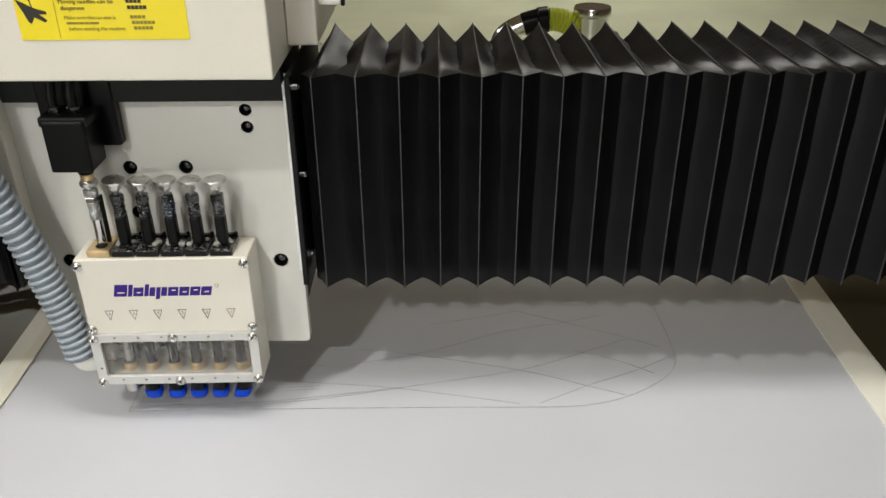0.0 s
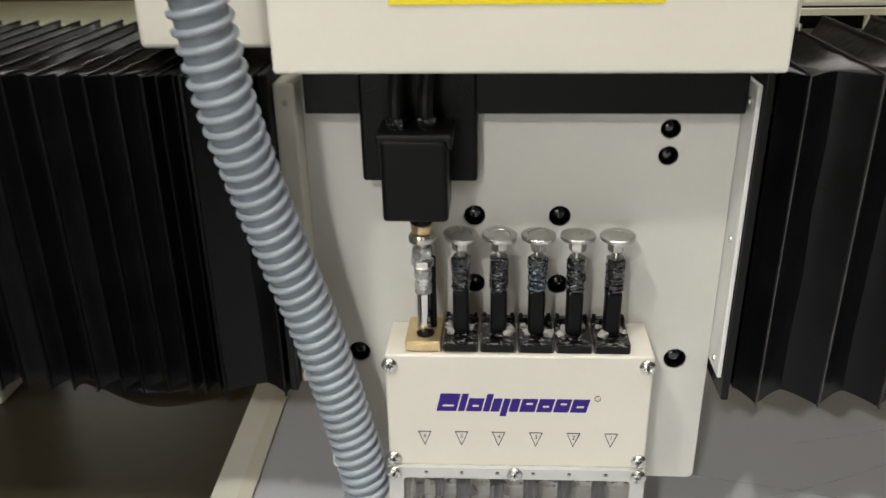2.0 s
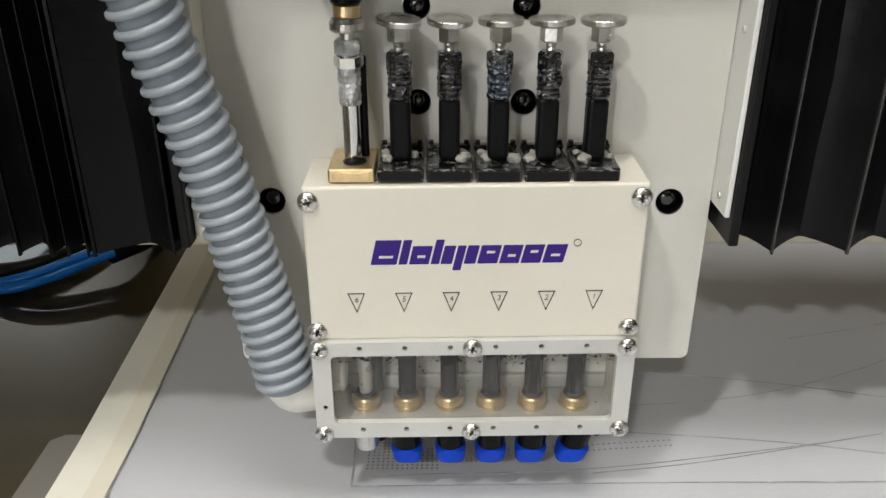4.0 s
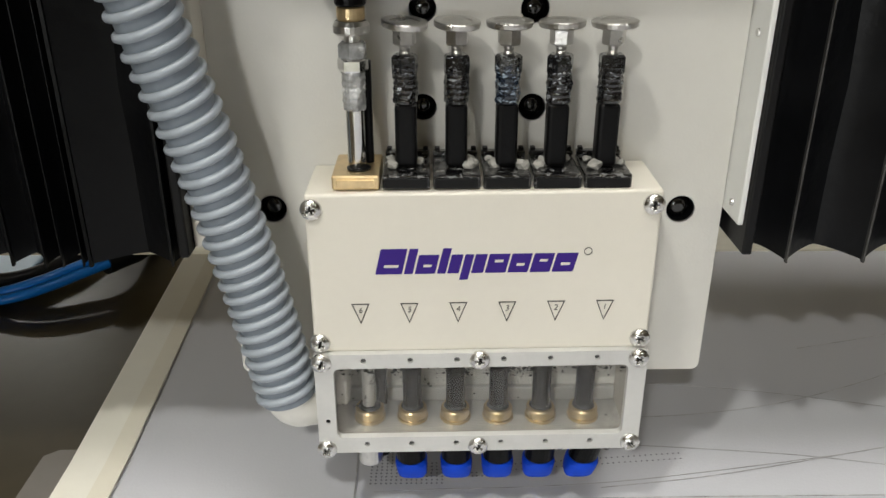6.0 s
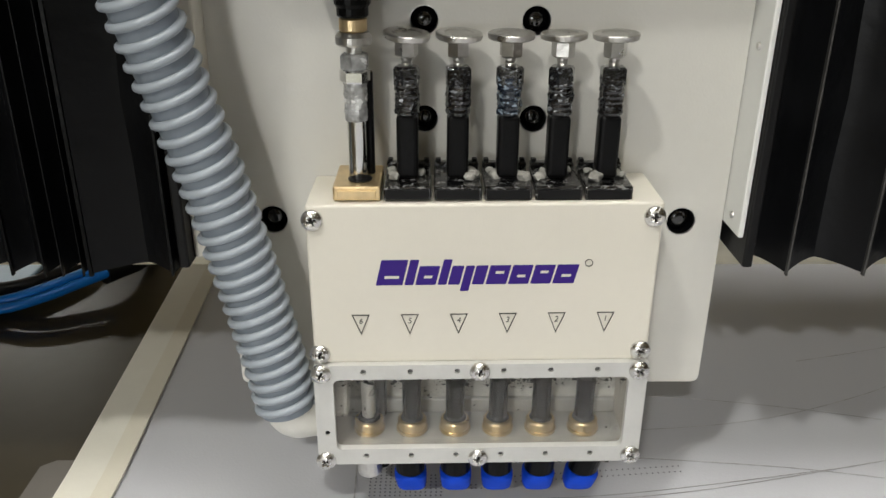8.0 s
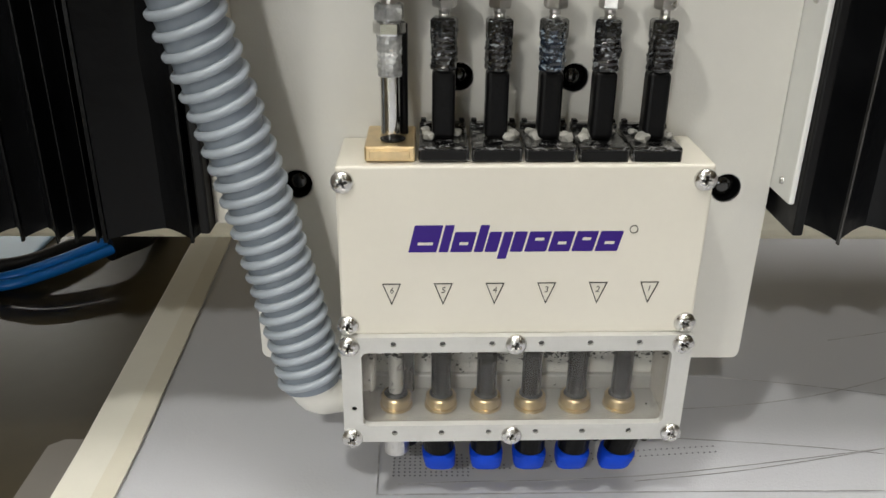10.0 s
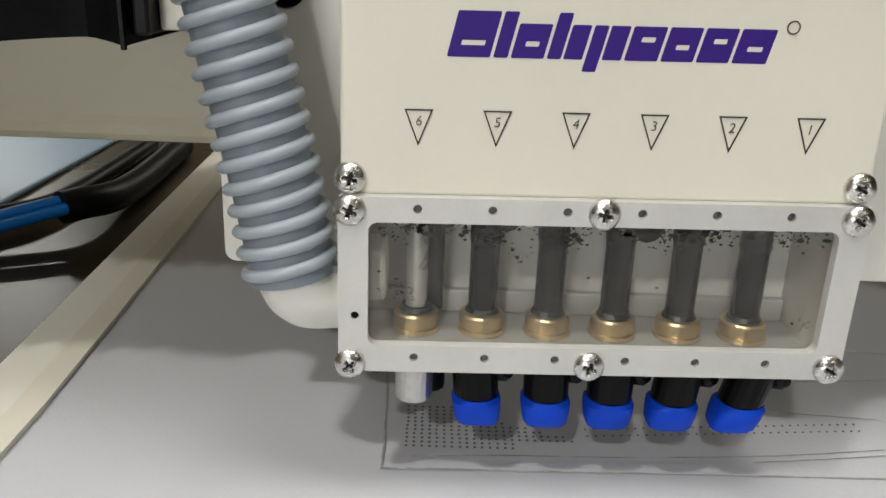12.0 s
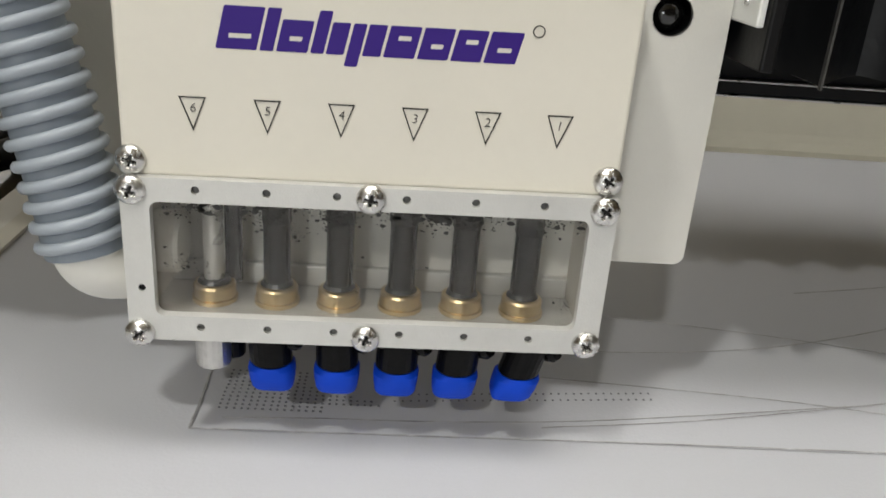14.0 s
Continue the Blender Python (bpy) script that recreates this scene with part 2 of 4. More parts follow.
def placed(name, me, parent, m, label=""):
    """One more object on shared mesh data, at a world pose, under a parent built in world places."""
    ob = new(name, me)
    ob.parent = parent
    if parent.type == "EMPTY":
        ob.matrix_parent_inverse = Matrix.Translation(-parent.location)
    ob.matrix_basis = m
    if label:
        ob["label"] = label
    return ob


def thing(name, at, label, category, group="", kind=""):
    ob = new(name)
    ob.location = at
    ob.empty_display_size = 0.02
    return tagged(ob, label, category, group, kind)


def structure(name, bm, mat, label, category):
    return tagged(part(name, bm, mat, None), label, category, kind="structure")


def box(x0, x1, y0, y1, z0, z1, bevel=0.0, seg=2, bm=None):
    b = bmesh.new()
    bmesh.ops.create_cube(b, size=1.0)
    for v in b.verts:
        v.co = Vector((x0 + (v.co.x + 0.5) * (x1 - x0), y0 + (v.co.y + 0.5) * (y1 - y0), z0 + (v.co.z + 0.5) * (z1 - z0)))
    if bevel:
        bmesh.ops.bevel(b, geom=b.edges[:], offset=bevel, segments=seg, profile=0.5, affect="EDGES")
    return joined(bm, b)


def joined(bm, b):
    if bm is None:
        return b
    me = bpy.data.meshes.new("tmp")
    b.to_mesh(me)
    b.free()
    bm.from_mesh(me)
    bpy.data.meshes.remove(me)
    return bm


def lathe(profile, m, seg=24, bm=None, phase=0.0):
    """Turns (radius, height) pairs round the local z axis, placed by m."""
    b = bmesh.new()
    rings = []
    for r, h in profile:
        if r < 1e-7:
            rings.append([b.verts.new(m @ Vector((0, 0, h)))])
        else:
            rings.append([b.verts.new(m @ Vector((r * math.cos(2 * math.pi * (k + phase) / seg), r * math.sin(2 * math.pi * (k + phase) / seg), h))) for k in range(seg)])
    for a, c in zip(rings, rings[1:]):
        if len(a) == 1 and len(c) == 1:
            continue
        for k in range(seg):
            j = (k + 1) % seg
            if len(a) == 1:
                b.faces.new((a[0], c[j], c[k]))
            elif len(c) == 1:
                b.faces.new((a[k], a[j], c[0]))
            else:
                b.faces.new((a[k], a[j], c[j], c[k]))
    return joined(bm, b)


def upright(x, y, z):
    return Matrix.Translation((x, y, z))


def facing(x, y, z):
    """Local z points towards -y, out of the machine's front."""
    return Matrix.Translation((x, y, z)) @ pose(0, 0, 0, 90, 0, 0)


def turned(x, y, profile, seg=24, bm=None, phase=0.0):
    """Upright turned piece: profile of (radius, z), closed at both ends."""
    return lathe([(0, profile[0][1])] + profile + [(0, profile[-1][1])], upright(x, y, 0), seg, bm, phase)


def sweep(points, radius, seg=12, bm=None, closed_ends=True):
    """A tube along points; radius is a number or one per point."""
    b = bmesh.new()
    pts = [Vector(p) for p in points]
    rad = radius if isinstance(radius, (list, tuple)) else [radius] * len(pts)
    side = None
    rings = []
    for k, p in enumerate(pts):
        d = (pts[min(k + 1, len(pts) - 1)] - pts[max(k - 1, 0)]).normalized()
        if side is None:
            side = d.orthogonal().normalized()
        side = (side - d * side.dot(d)).normalized()
        up = d.cross(side)
        rings.append([b.verts.new(p + rad[k] * (math.cos(a) * side + math.sin(a) * up)) for a in (2 * math.pi * i / seg for i in range(seg))])
    for a, c in zip(rings, rings[1:]):
        for i in range(seg):
            j = (i + 1) % seg
            b.faces.new((a[i], a[j], c[j], c[i]))
    if closed_ends:
        b.faces.new(rings[0][::-1])
        b.faces.new(rings[-1])
    return joined(bm, b)


def smooth_line(points, steps=8):
    """Catmull-Rom through the points."""
    p = [Vector(q) for q in points]
    p = [2 * p[0] - p[1]] + p + [2 * p[-1] - p[-2]]
    out = []
    for k in range(1, len(p) - 2):
        for s in range(steps):
            t = s / steps
            a, b, c, d = p[k - 1:k + 3]
            out.append(0.5 * (2 * b + (c - a) * t + (2 * a - 5 * b + 4 * c - d) * t * t + (3 * b - a - 3 * c + d) * t ** 3))
    out.append(p[-2])
    return out


def rounded(x0, x1, z0, z1, r, seg=5):
    pts = []
    for cx, cz, a0 in ((x1 - r, z1 - r, 0), (x0 + r, z1 - r, 90), (x0 + r, z0 + r, 180), (x1 - r, z0 + r, 270)):
        for k in range(seg + 1):
            a = radians(a0 + 90 * k / seg)
            pts.append((cx + r * math.cos(a), cz + r * math.sin(a)))
    return pts


def circle(cx, cz, r, seg=20):
    return [(cx + r * math.cos(2 * math.pi * k / seg), cz + r * math.sin(2 * math.pi * k / seg)) for k in range(seg)]


def sheet_with_holes(outline, holes, y0, y1, bevel=0.0):
    """A plate in the x-z plane from y0 (front) to y1 with openings cut through."""
    b = bmesh.new()
    edges = []
    for loop in [outline] + holes:
        vs = [b.verts.new((x, y0, z)) for x, z in loop]
        edges += [b.edges.new((vs[k], vs[(k + 1) % len(vs)])) for k in range(len(vs))]
    bmesh.ops.triangle_fill(b, use_beauty=True, use_dissolve=False, edges=edges, normal=(0, -1, 0))
    res = bmesh.ops.extrude_face_region(b, geom=b.faces[:])
    for v in res["geom"]:
        if isinstance(v, bmesh.types.BMVert):
            v.co.y = y1
    return b


def flat_shape(loop, y, thick=0.0003):
    b = bmesh.new()
    vs = [b.verts.new((x, y, z)) for x, z in loop]
    f = b.faces.new(vs)
    res = bmesh.ops.extrude_face_region(b, geom=[f])
    for v in res["geom"]:
        if isinstance(v, bmesh.types.BMVert):
            v.co.y -= thick
    bmesh.ops.triangulate(b, faces=[f for f in b.faces if len(f.verts) > 4])
    return b


def ribbon(points, width, z, bm=None, thick=0.0002):
    """A thin flat stroke lying at height z."""
    b = bmesh.new()
    pts = [Vector((p[0], p[1], z)) for p in points]
    rows = []
    for k, p in enumerate(pts):
        d = (pts[min(k + 1, len(pts) - 1)] - pts[max(k - 1, 0)]).normalized()
        n = Vector((-d.y, d.x, 0)) * width / 2
        rows.append((b.verts.new(p + n), b.verts.new(p - n), b.verts.new(p - n + Vector((0, 0, thick))), b.verts.new(p + n + Vector((0, 0, thick)))))
    for a, c in zip(rows, rows[1:]):
        for i in range(4):
            j = (i + 1) % 4
            b.faces.new((a[i], a[j], c[j], c[i]))
    b.faces.new(rows[0])
    b.faces.new(rows[-1][::-1])
    return joined(bm, b)


def lettering(name, text, x, y, z, size, mat, parent, align="CENTER", label="", shear=0.0, thin=0.0):
    """Upright printed words on a face that looks towards -y."""
    cu = bpy.data.curves.new(name, "FONT")
    cu.body, cu.size, cu.align_x, cu.shear, cu.extrude = text, size, align, shear, 0.00015
    cu.resolution_u, cu.offset = 3, -thin
    tmp = bpy.data.objects.new(name + "_tmp", cu)
    scene.collection.objects.link(tmp)
    me = bpy.data.meshes.new_from_object(tmp)
    bpy.data.objects.remove(tmp)
    me.transform(pose(x, y, z, 90, 0, 0))
    me.materials.clear()
    me.materials.append(mat)
    ob = new(name, me)
    ob.parent = parent
    if parent.type == "EMPTY":
        ob.matrix_parent_inverse = Matrix.Translation(-parent.location)
    if label:
        ob["label"] = label
    return ob


# ---- hall ----
HX, HY0, HY1 = 6.0, -9.0, 9.5
structure("floor", box(-HX, HX, HY0, HY1, -0.95, -0.85), GREENBED, "pale green painted hall floor", "floor")
structure("ceiling", box(-HX, HX, HY0, HY1, CEIL, CEIL + 0.1), CEILM, "unseen hall ceiling, toned to dim and warm the bounced light", "ceiling")
structure("wall_south", box(-HX, HX, HY0 - 0.1, HY0, -0.85, CEIL), WALLM, "unseen hall wall, tan to warm the bounced light", "wall")
structure("wall_north", box(-HX, HX, HY1, HY1 + 0.1, -0.85, CEIL), WALLM, "unseen hall wall, tan to warm the bounced light", "wall")
structure("wall_west", box(-HX - 0.1, -HX, HY0 - 0.1, HY1 + 0.1, -0.85, CEIL), WALLM, "unseen hall wall, tan to warm the bounced light", "wall")
structure("wall_east", box(HX, HX + 0.1, HY0 - 0.1, HY1 + 0.1, -0.85, CEIL), WALLM, "unseen hall wall, tan to warm the bounced light", "wall")
# glowing pane with bars, added to go with the unseen front fill light
fill_pane = structure("fill_pane_1", box(-4.1, -1.1, -8.985, -8.975, -0.25, 1.05), lamp_glow("fill_pane_glow", 1.2), "glowing pane added at the unseen hall end as fill light", "window")
for wx in (-4.14, -2.6, -1.06):
    part("fill_pane_bar", box(wx - 0.04, wx + 0.04, -8.999, -8.95, -0.29, 1.09, 0.004), CREAM, fill_pane)
for wz in (-0.27, 1.07):
    part("fill_pane_bar", box(-4.1, -1.1, -8.999, -8.955, wz - 0.03, wz + 0.03, 0.004), CREAM, fill_pane)
for lx, ly, lw, ld, _ in LAMPS:
    lamp_ob = thing("ceiling_lamp", (lx, ly, CEIL), "unseen white rectangular ceiling lamp, switched on", "lamp", "ceiling lamps")
    part("housing", box(lx - lw / 2 - 0.02, lx + lw / 2 + 0.02, ly - ld / 2 - 0.02, ly + ld / 2 + 0.02, CEIL - 0.02, CEIL - 0.001, 0.003), CEILM, lamp_ob)
    part("diffuser", box(lx - lw / 2, lx + lw / 2, ly - ld / 2, ly + ld / 2, CEIL - 0.03, CEIL - 0.0205, 0.002), GLOW, lamp_ob, "glowing white diffuser")

# ---- work table and panels beside it ----
TX0, TX1, TY0, TY1 = -0.238, 0.752, -0.9, 1.0
work_table = thing("work_table", (0.25, 0, -0.85), "cream framed cutting table under a grey-white sheet", "table")
part("tabletop", box(TX0 + 0.001, TX1 - 0.001, TY0, TY1, -0.04, -0.0035, 0.002), CREAM, work_table)
for lx in (TX0 + 0.06, TX1 - 0.06):
    for ly in (TY0 + 0.08, TY1 - 0.08):
        part("leg", box(lx - 0.03, lx + 0.03, ly - 0.03, ly + 0.03, -0.85, -0.0405, 0.003), CREAM, work_table)


FLARE = 0.036


def splayed(b, turn):
    """The strips are laid slightly apart towards the back."""
    for v in b.verts:
        v.co.x += turn * FLARE * max(0.0, v.co.y - 0.05)
    return b


def long_box(x0, x1, z0, z1, bevel=0.0):
    b = box(x0, x1, TY0, TY1, z0, z1, bevel, 3)
    bmesh.ops.bisect_plane(b, geom=b.verts[:] + b.edges[:] + b.faces[:], plane_co=(0, 0.05, 0), plane_no=(0, 1, 0))
    return b


def side_strip(x0, x1, turn):
    part("side_strip", splayed(long_box(x0, x1, -0.0295, 0.0012, 0.0008), turn), TAPE, work_table, "cream edge strip")


side_strip(-0.2365, -0.2035, -1)
side_strip(0.7035, 0.7425, 1)
part("edge_tape", splayed(long_box(-0.2150, -0.2030, 0.0013, 0.0018), -1), TAPE2, work_table, "yellowed tape along the strip")

sheet = thing("fabric_sheet", (0.25, 0, 0.0), "smooth grey-white sheet laid on the table, marked with pen lines", "sheet")
b = bmesh.new()
NX, NY = 60, 110
def cloth_x(f, y):
    spread = FLARE * max(0.0, y - 0.05)
    return -0.2045 - spread + (0.909 + 2 * spread) * f


grid = [[b.verts.new((cloth_x(i / NX, TY0 + (TY1 - TY0) * j / NY), TY0 + (TY1 - TY0) * j / NY,
         0.0007 * noise.noise((i * 0.13, j * 0.16, 0)) - 0.0009)) for j in range(NY + 1)] for i in range(NX + 1)]
for i in range(NX):
    for j in range(NY):
        b.faces.new((grid[i][j], grid[i + 1][j], grid[i + 1][j + 1], grid[i][j + 1]))
rim = [e for e in b.edges if e.is_boundary]
res = bmesh.ops.extrude_edge_only(b, edges=rim)
for v in res["geom"]:
    if isinstance(v, bmesh.types.BMVert):
        v.co.z = -0.0032
part("cloth", b, SHEET, sheet, smooth=True)
STROKES = [
    [(-0.067, 0.015), (0.033, 0.016), (0.126, 0.017), (0.255, 0.017), (0.349, 0.016), (0.403, 0.018), (0.44, 0.027), (0.473, 0.043), (0.503, 0.066), (0.519, 0.09), (0.524, 0.12), (0.524, 0.16), (0.523, 0.209)],
    [(0.071, 0.065), (0.146, 0.058), (0.207, 0.05), (0.28, 0.035), (0.339, 0.022)],
    [(0.072, 0.025), (0.124, 0.032), (0.171, 0.041), (0.247, 0.058), (0.347, 0.081), (0.424, 0.115), (0.478, 0.141)],
    [(0.073, 0.134), (0.152, 0.125), (0.231, 0.11), (0.347, 0.079), (0.408, 0.054), (0.452, 0.035)],
    [(0.36, 0.022), (0.42, 0.054), (0.475, 0.079), (0.512, 0.101)],
    [(0.067, 0.089), (0.142, 0.093), (0.205, 0.105), (0.269, 0.128), (0.33, 0.156), (0.393, 0.172), (0.457, 0.191)],
    [(0.341, 0.205), (0.407, 0.175), (0.478, 0.14), (0.509, 0.122)],
    [(0.243, 0.172), (0.291, 0.184), (0.347, 0.2)],
    [(0.408, 0.117), (0.453, 0.098), (0.492, 0.072)],
    [(-0.067, 0.015), (-0.067, 0.035), (-0.068, 0.06), (-0.069, 0.09)],
    [(-0.056, 0.023), (-0.02, 0.025), (0.026, 0.026), (0.082, 0.030), (0.144, 0.039), (0.22, 0.052)],
]
for k, stroke in enumerate(STROKES):
    part("pen_line", ribbon(smooth_line([(x, y, 0) for x, y in stroke], 6), 0.0007 if k in (0, 9) else 0.00045, 0.0001), INK, sheet, "thin grey pen stroke")
b = bmesh.new()
rng = random.Random(4)
for i in range(23):
    for j in range(11):
        if (i > 11 and j > 7 - (i - 11) * 0.4) or (j < 2 and i > 14):
            continue
        x, y = -0.0585 + i * 0.0029, 0.030 + j * 0.0029
        lathe([(0, 0.0003), (0.00055, 0.0003), (0.0006, 0.0), (0, 0.0)], upright(x + rng.uniform(-2e-4, 2e-4), y, 0), 6, b)
for i in range(34):
    for j in range(2):
        lathe([(0, 0.0003), (0.00045, 0.0003), (0.0005, 0.0), (0, 0.0)], upright(0.012 + i * 0.0034, 0.040 + j * 0.005 + i * 0.0003, 0), 6, b)
tagged(part("punch_mark", b, DOT, sheet, "rows of tiny dark punch dots"), kind="stuff")

for nm, x0, x1, y0, y1 in (("side_panel_west", -1.6, TX0 + 0.001, -0.9, 0.9), ("side_panel_east", TX1 - 0.008, 1.9, -0.9, 0.9)):
    ob = structure(nm, box(x0, x1, y0, y1, -0.06, -0.03, 0.002), DARKBED, "dark brown glossy panel beside the table", "panel")
    for px in (x0 + 0.08, x1 - 0.08):
        for py in (y0 + 0.08, y1 - 0.08):
            part("panel_leg", box(px - 0.025, px + 0.025, py - 0.025, py + 0.025, -0.8498, -0.0602, 0.003), CREAM, ob)
    if "west" in nm:
        SCREW_SPOTS = [(-0.372, 0.086), (-0.340, 0.088), (-0.325, 0.045)]
        for sx, sy in SCREW_SPOTS:
            part("screw_head", turned(sx, sy, [(0.004, -0.031), (0.004, -0.0288), (0.0025, -0.0276)], 14), CHROME, ob, "small bright screw head")

clamp = thing("grey_plate", (-0.25, 0.02, -0.03), "thin grey plate tucked under the table edge", "plate")
b = bmesh.new()
loop = [(-0.2392, 0.088), (-0.262, 0.088), (-0.270, 0.082), (-0.2705, -0.025), (-0.266, -0.033), (-0.2392, -0.040)]
vs = [b.verts.new((x, y, -0.0295)) for x, y in loop]
f0 = b.faces.new(vs)
res = bmesh.ops.extrude_face_region(b, geom=[f0])
for v in res["geom"]:
    if isinstance(v, bmesh.types.BMVert):
        v.co.z = -0.020
part("plate", b, GREYPL, clamp)

# ---- gantry behind the head ----
gantry = thing("gantry_beam", (0.2, 0.22, -0.03), "cream painted gantry beam across the table", "beam")
b = bmesh.new()
prof = [(0.149, 0.30), (0.149, 0.099), (0.1498, 0.0945), (0.152, 0.0895), (0.156, 0.086), (0.161, 0.0845), (0.192, 0.0845), (0.192, 0.30)]
ends = [[b.verts.new((x, y, z)) for y, z in prof] for x in (-1.3, 1.6)]
for k in range(len(prof)):
    j = (k + 1) % len(prof)
    b.faces.new((ends[0][k], ends[0][j], ends[1][j], ends[1][k]))
b.faces.new(ends[0])
b.faces.new(ends[1][::-1])
part("beam", b, BEAMM, gantry)
part("rail", box(0.05, 1.6, 0.1400, 0.1488, 0.1190, 0.1250, 0.0004), BLACK, gantry, "black guide rail")
for z in (0.1180, 0.1253):
    part("rail_edge", box(0.05, 1.6, 0.1385, 0.1489, z, z + 0.0009, 0.0002), STEEL, gantry, "bright steel edge of the rail")
# black strip on the beam face, painted shade of the bellows' inside
part("bellows_shade_strip", box(0.05, 1.6, 0.1440, 0.1489, 0.1264, 0.2950, 0.0005), BLACK, gantry, "black strip standing for the shade inside the bellows")
for x0, x1 in ((-0.80, -0.505), (1.1, 1.4)):
    part("foot", box(x0, x1, 0.24, 0.36, -0.0295, 0.0848, 0.004), CREAM, gantry)

Y_F, Y_B, Z_T, Z_B = 0.018, 0.215, 0.350, 0.1455


def pleat_mesh(pitch, seed, dy, droop, hem):
    """One fold of the bellows: valley, ridge, valley, hollow behind."""
    r = random.Random(seed)
    b = bmesh.new()
    cols = []
    steps = [0.0, 0.12, 0.24, 0.34, 0.42, 0.47, 0.5, 0.53, 0.58, 0.66, 0.76, 0.88, 1.0]
    for s in steps:
        k = 1 - abs(2 * s - 1)          # 0 in the valley, 1 on the ridge
        q = k ** 1.45
        top_q = k ** 1.08
        inset = dy * (1 - q)
        back = 0.020 * (1 - q)
        lift = hem * (1 - q)
        ring = []
        path = [(Y_B - back, Z_B + lift + 0.008)]
        for t in (0.0, 0.5, 1.0):
            path.append((Y_B - back + (Y_F + inset - Y_B + back) * t, Z_B + lift))
        for t in (0.2, 0.4, 0.6, 0.8):
            wob = 0.0010 * noise.noise((seed * 3.1 + s * 2, t * 4, 0)) * (1 - k * 0.7)
            path.append((Y_F + inset + wob, Z_B + lift + (Z_T - Z_B - lift) * t))
        for t in (0.0, 0.05, 0.12, 0.2, 0.3, 0.4, 0.5, 0.6, 0.7, 0.8, 0.9, 1.0):
            wob = (0.0024 * noise.noise((seed * 1.7, s * 3, t * 5)) + 0.0022 * noise.noise((seed * 2.9, s * 5 - t * 7, t * 9 + s * 4))) * (1 - k * 0.75)
            path.append((Y_F + inset + (Y_B - back - Y_F - inset) * t, Z_T - droop * (1 - top_q) * min(1, t * 2.2) + wob * min(1, t * 6)))
        path.append((Y_B - back, Z_B + 0.1))
        cols.append([b.verts.new(((s - 0.5) * pitch, y, z)) for y, z in path])
    for a, c in zip(cols, cols[1:]):
        for k in range(len(a)):
            j = (k + 1) % len(a)
            b.faces.new((a[k], a[j], c[j], c[k]))
    bmesh.ops.recalc_face_normals(b, faces=b.faces[:])
    for f in b.faces:
        f.smooth = True
    for e in b.edges:
        if e.is_manifold and e.calc_face_angle(0) > 0.7:
            e.smooth = False
    me = bpy.data.meshes.new("pleat")
    b.to_mesh(me)
    b.free()
    me.materials.append(BELLOW)
    return me


def piping_mesh(w):
    b = bmesh.new()
    box(-w / 2, w / 2, Y_F - 0.0012, Y_F + 0.001, Z_B - 0.001, Z_T + 0.0012, bm=b)
    box(-w / 2, w / 2, Y_F + 0.001, Y_B, Z_T - 0.0005, Z_T + 0.0012, bm=b)
    me = bpy.data.meshes.new("fold_edge")
    b.to_mesh(me)
    b.free()
    me.materials.append(PIPING)
    return me


def bellows(name, label, xs, widths, dy, droop, hem, flange_x, edge_mat):
    ob = thing(name, (xs[0], 0.14, 0.15), label, "bellows", "bellows covers")
    pitch = sum(sorted(widths)[len(widths) // 2])
    meshes = [pleat_mesh(pitch, 11 + k, dy, droop, hem) for k in range(7)]
    edge = piping_mesh(0.0009)
    edge.materials.clear()
    edge.materials.append(edge_mat)
    for k, (x, w) in enumerate(zip(xs, widths)):
        fold = meshes[(k * 3 + k // 4) % 7]
        if abs(w[0] - w[1]) > 0.001:
            fold = fold.copy()
            for v in fold.vertices:
                v.co.x *= 2 * (w[0] if v.co.x < 0 else w[1]) / sum(w)
        p = placed("pleat", fold, ob, Matrix.Translation((x + 0.0016 * noise.noise((k * 1.9, 3.1, 0)), 0.0012 * noise.noise((k * 2.3, 0, 1)), 0.0008 * noise.noise((k * 1.3, 7, 0)))) @ Matrix.Diagonal((sum(w) / pitch * 1.12, 1, 1, 1)))
        e = new("fold_edge", edge)
        e.parent = p
    fb = box(flange_x - 0.0024, flange_x + 0.0024, 0.0165, 0.20, 0.149, 0.352, 0.001)
    part("end_flange", fb, BLACK, ob, "black end flange")
    return ob


xs, ws = [], []
x = 0.149
for k in range(27):
    w = 0.0375 if k < 2 else 0.0349
    xs.append(x)
    ws.append((0.010 if k == 0 else w / 2, w / 2))
    x += (w + (0.0375 if k + 1 < 2 else 0.0349)) / 2
bellows("bellows_cover", "black pleated bellows cover stretched open beside the head", xs, ws, 0.014, 0.016, 0.003, 0.1288, PIPING)
xs, ws = [], []
x = -0.1425
rngb = random.Random(9)
# the folds by the head are uneven: (ridge, end of the fold)
FOLDS = [(-0.147, -0.162), (-0.186, -0.188), (-0.19, -0.1945), (-0.199, -0.2035), (-0.208, -0.216)]
for ridge, end in FOLDS:
    xs.append(ridge)
    ws.append((ridge - end, x - ridge))
    x = end
for k in range(46):
    w = 0.0165 * rngb.uniform(0.8, 1.2)
    x -= w / 2
    xs.append(x)
    ws.append((w / 2, w / 2))
    x -= w / 2
bellows("bellows_cover", "black pleated bellows cover pushed together beside the head", xs, ws, 0.011, 0.014, 0.0015, -0.1410, BELLOW)

# ---- cutting head ----
head = thing("cutting_head", (0.0, 0.02, 0.0), "cream six-tool cutting head with yellow warning label", "machine head")

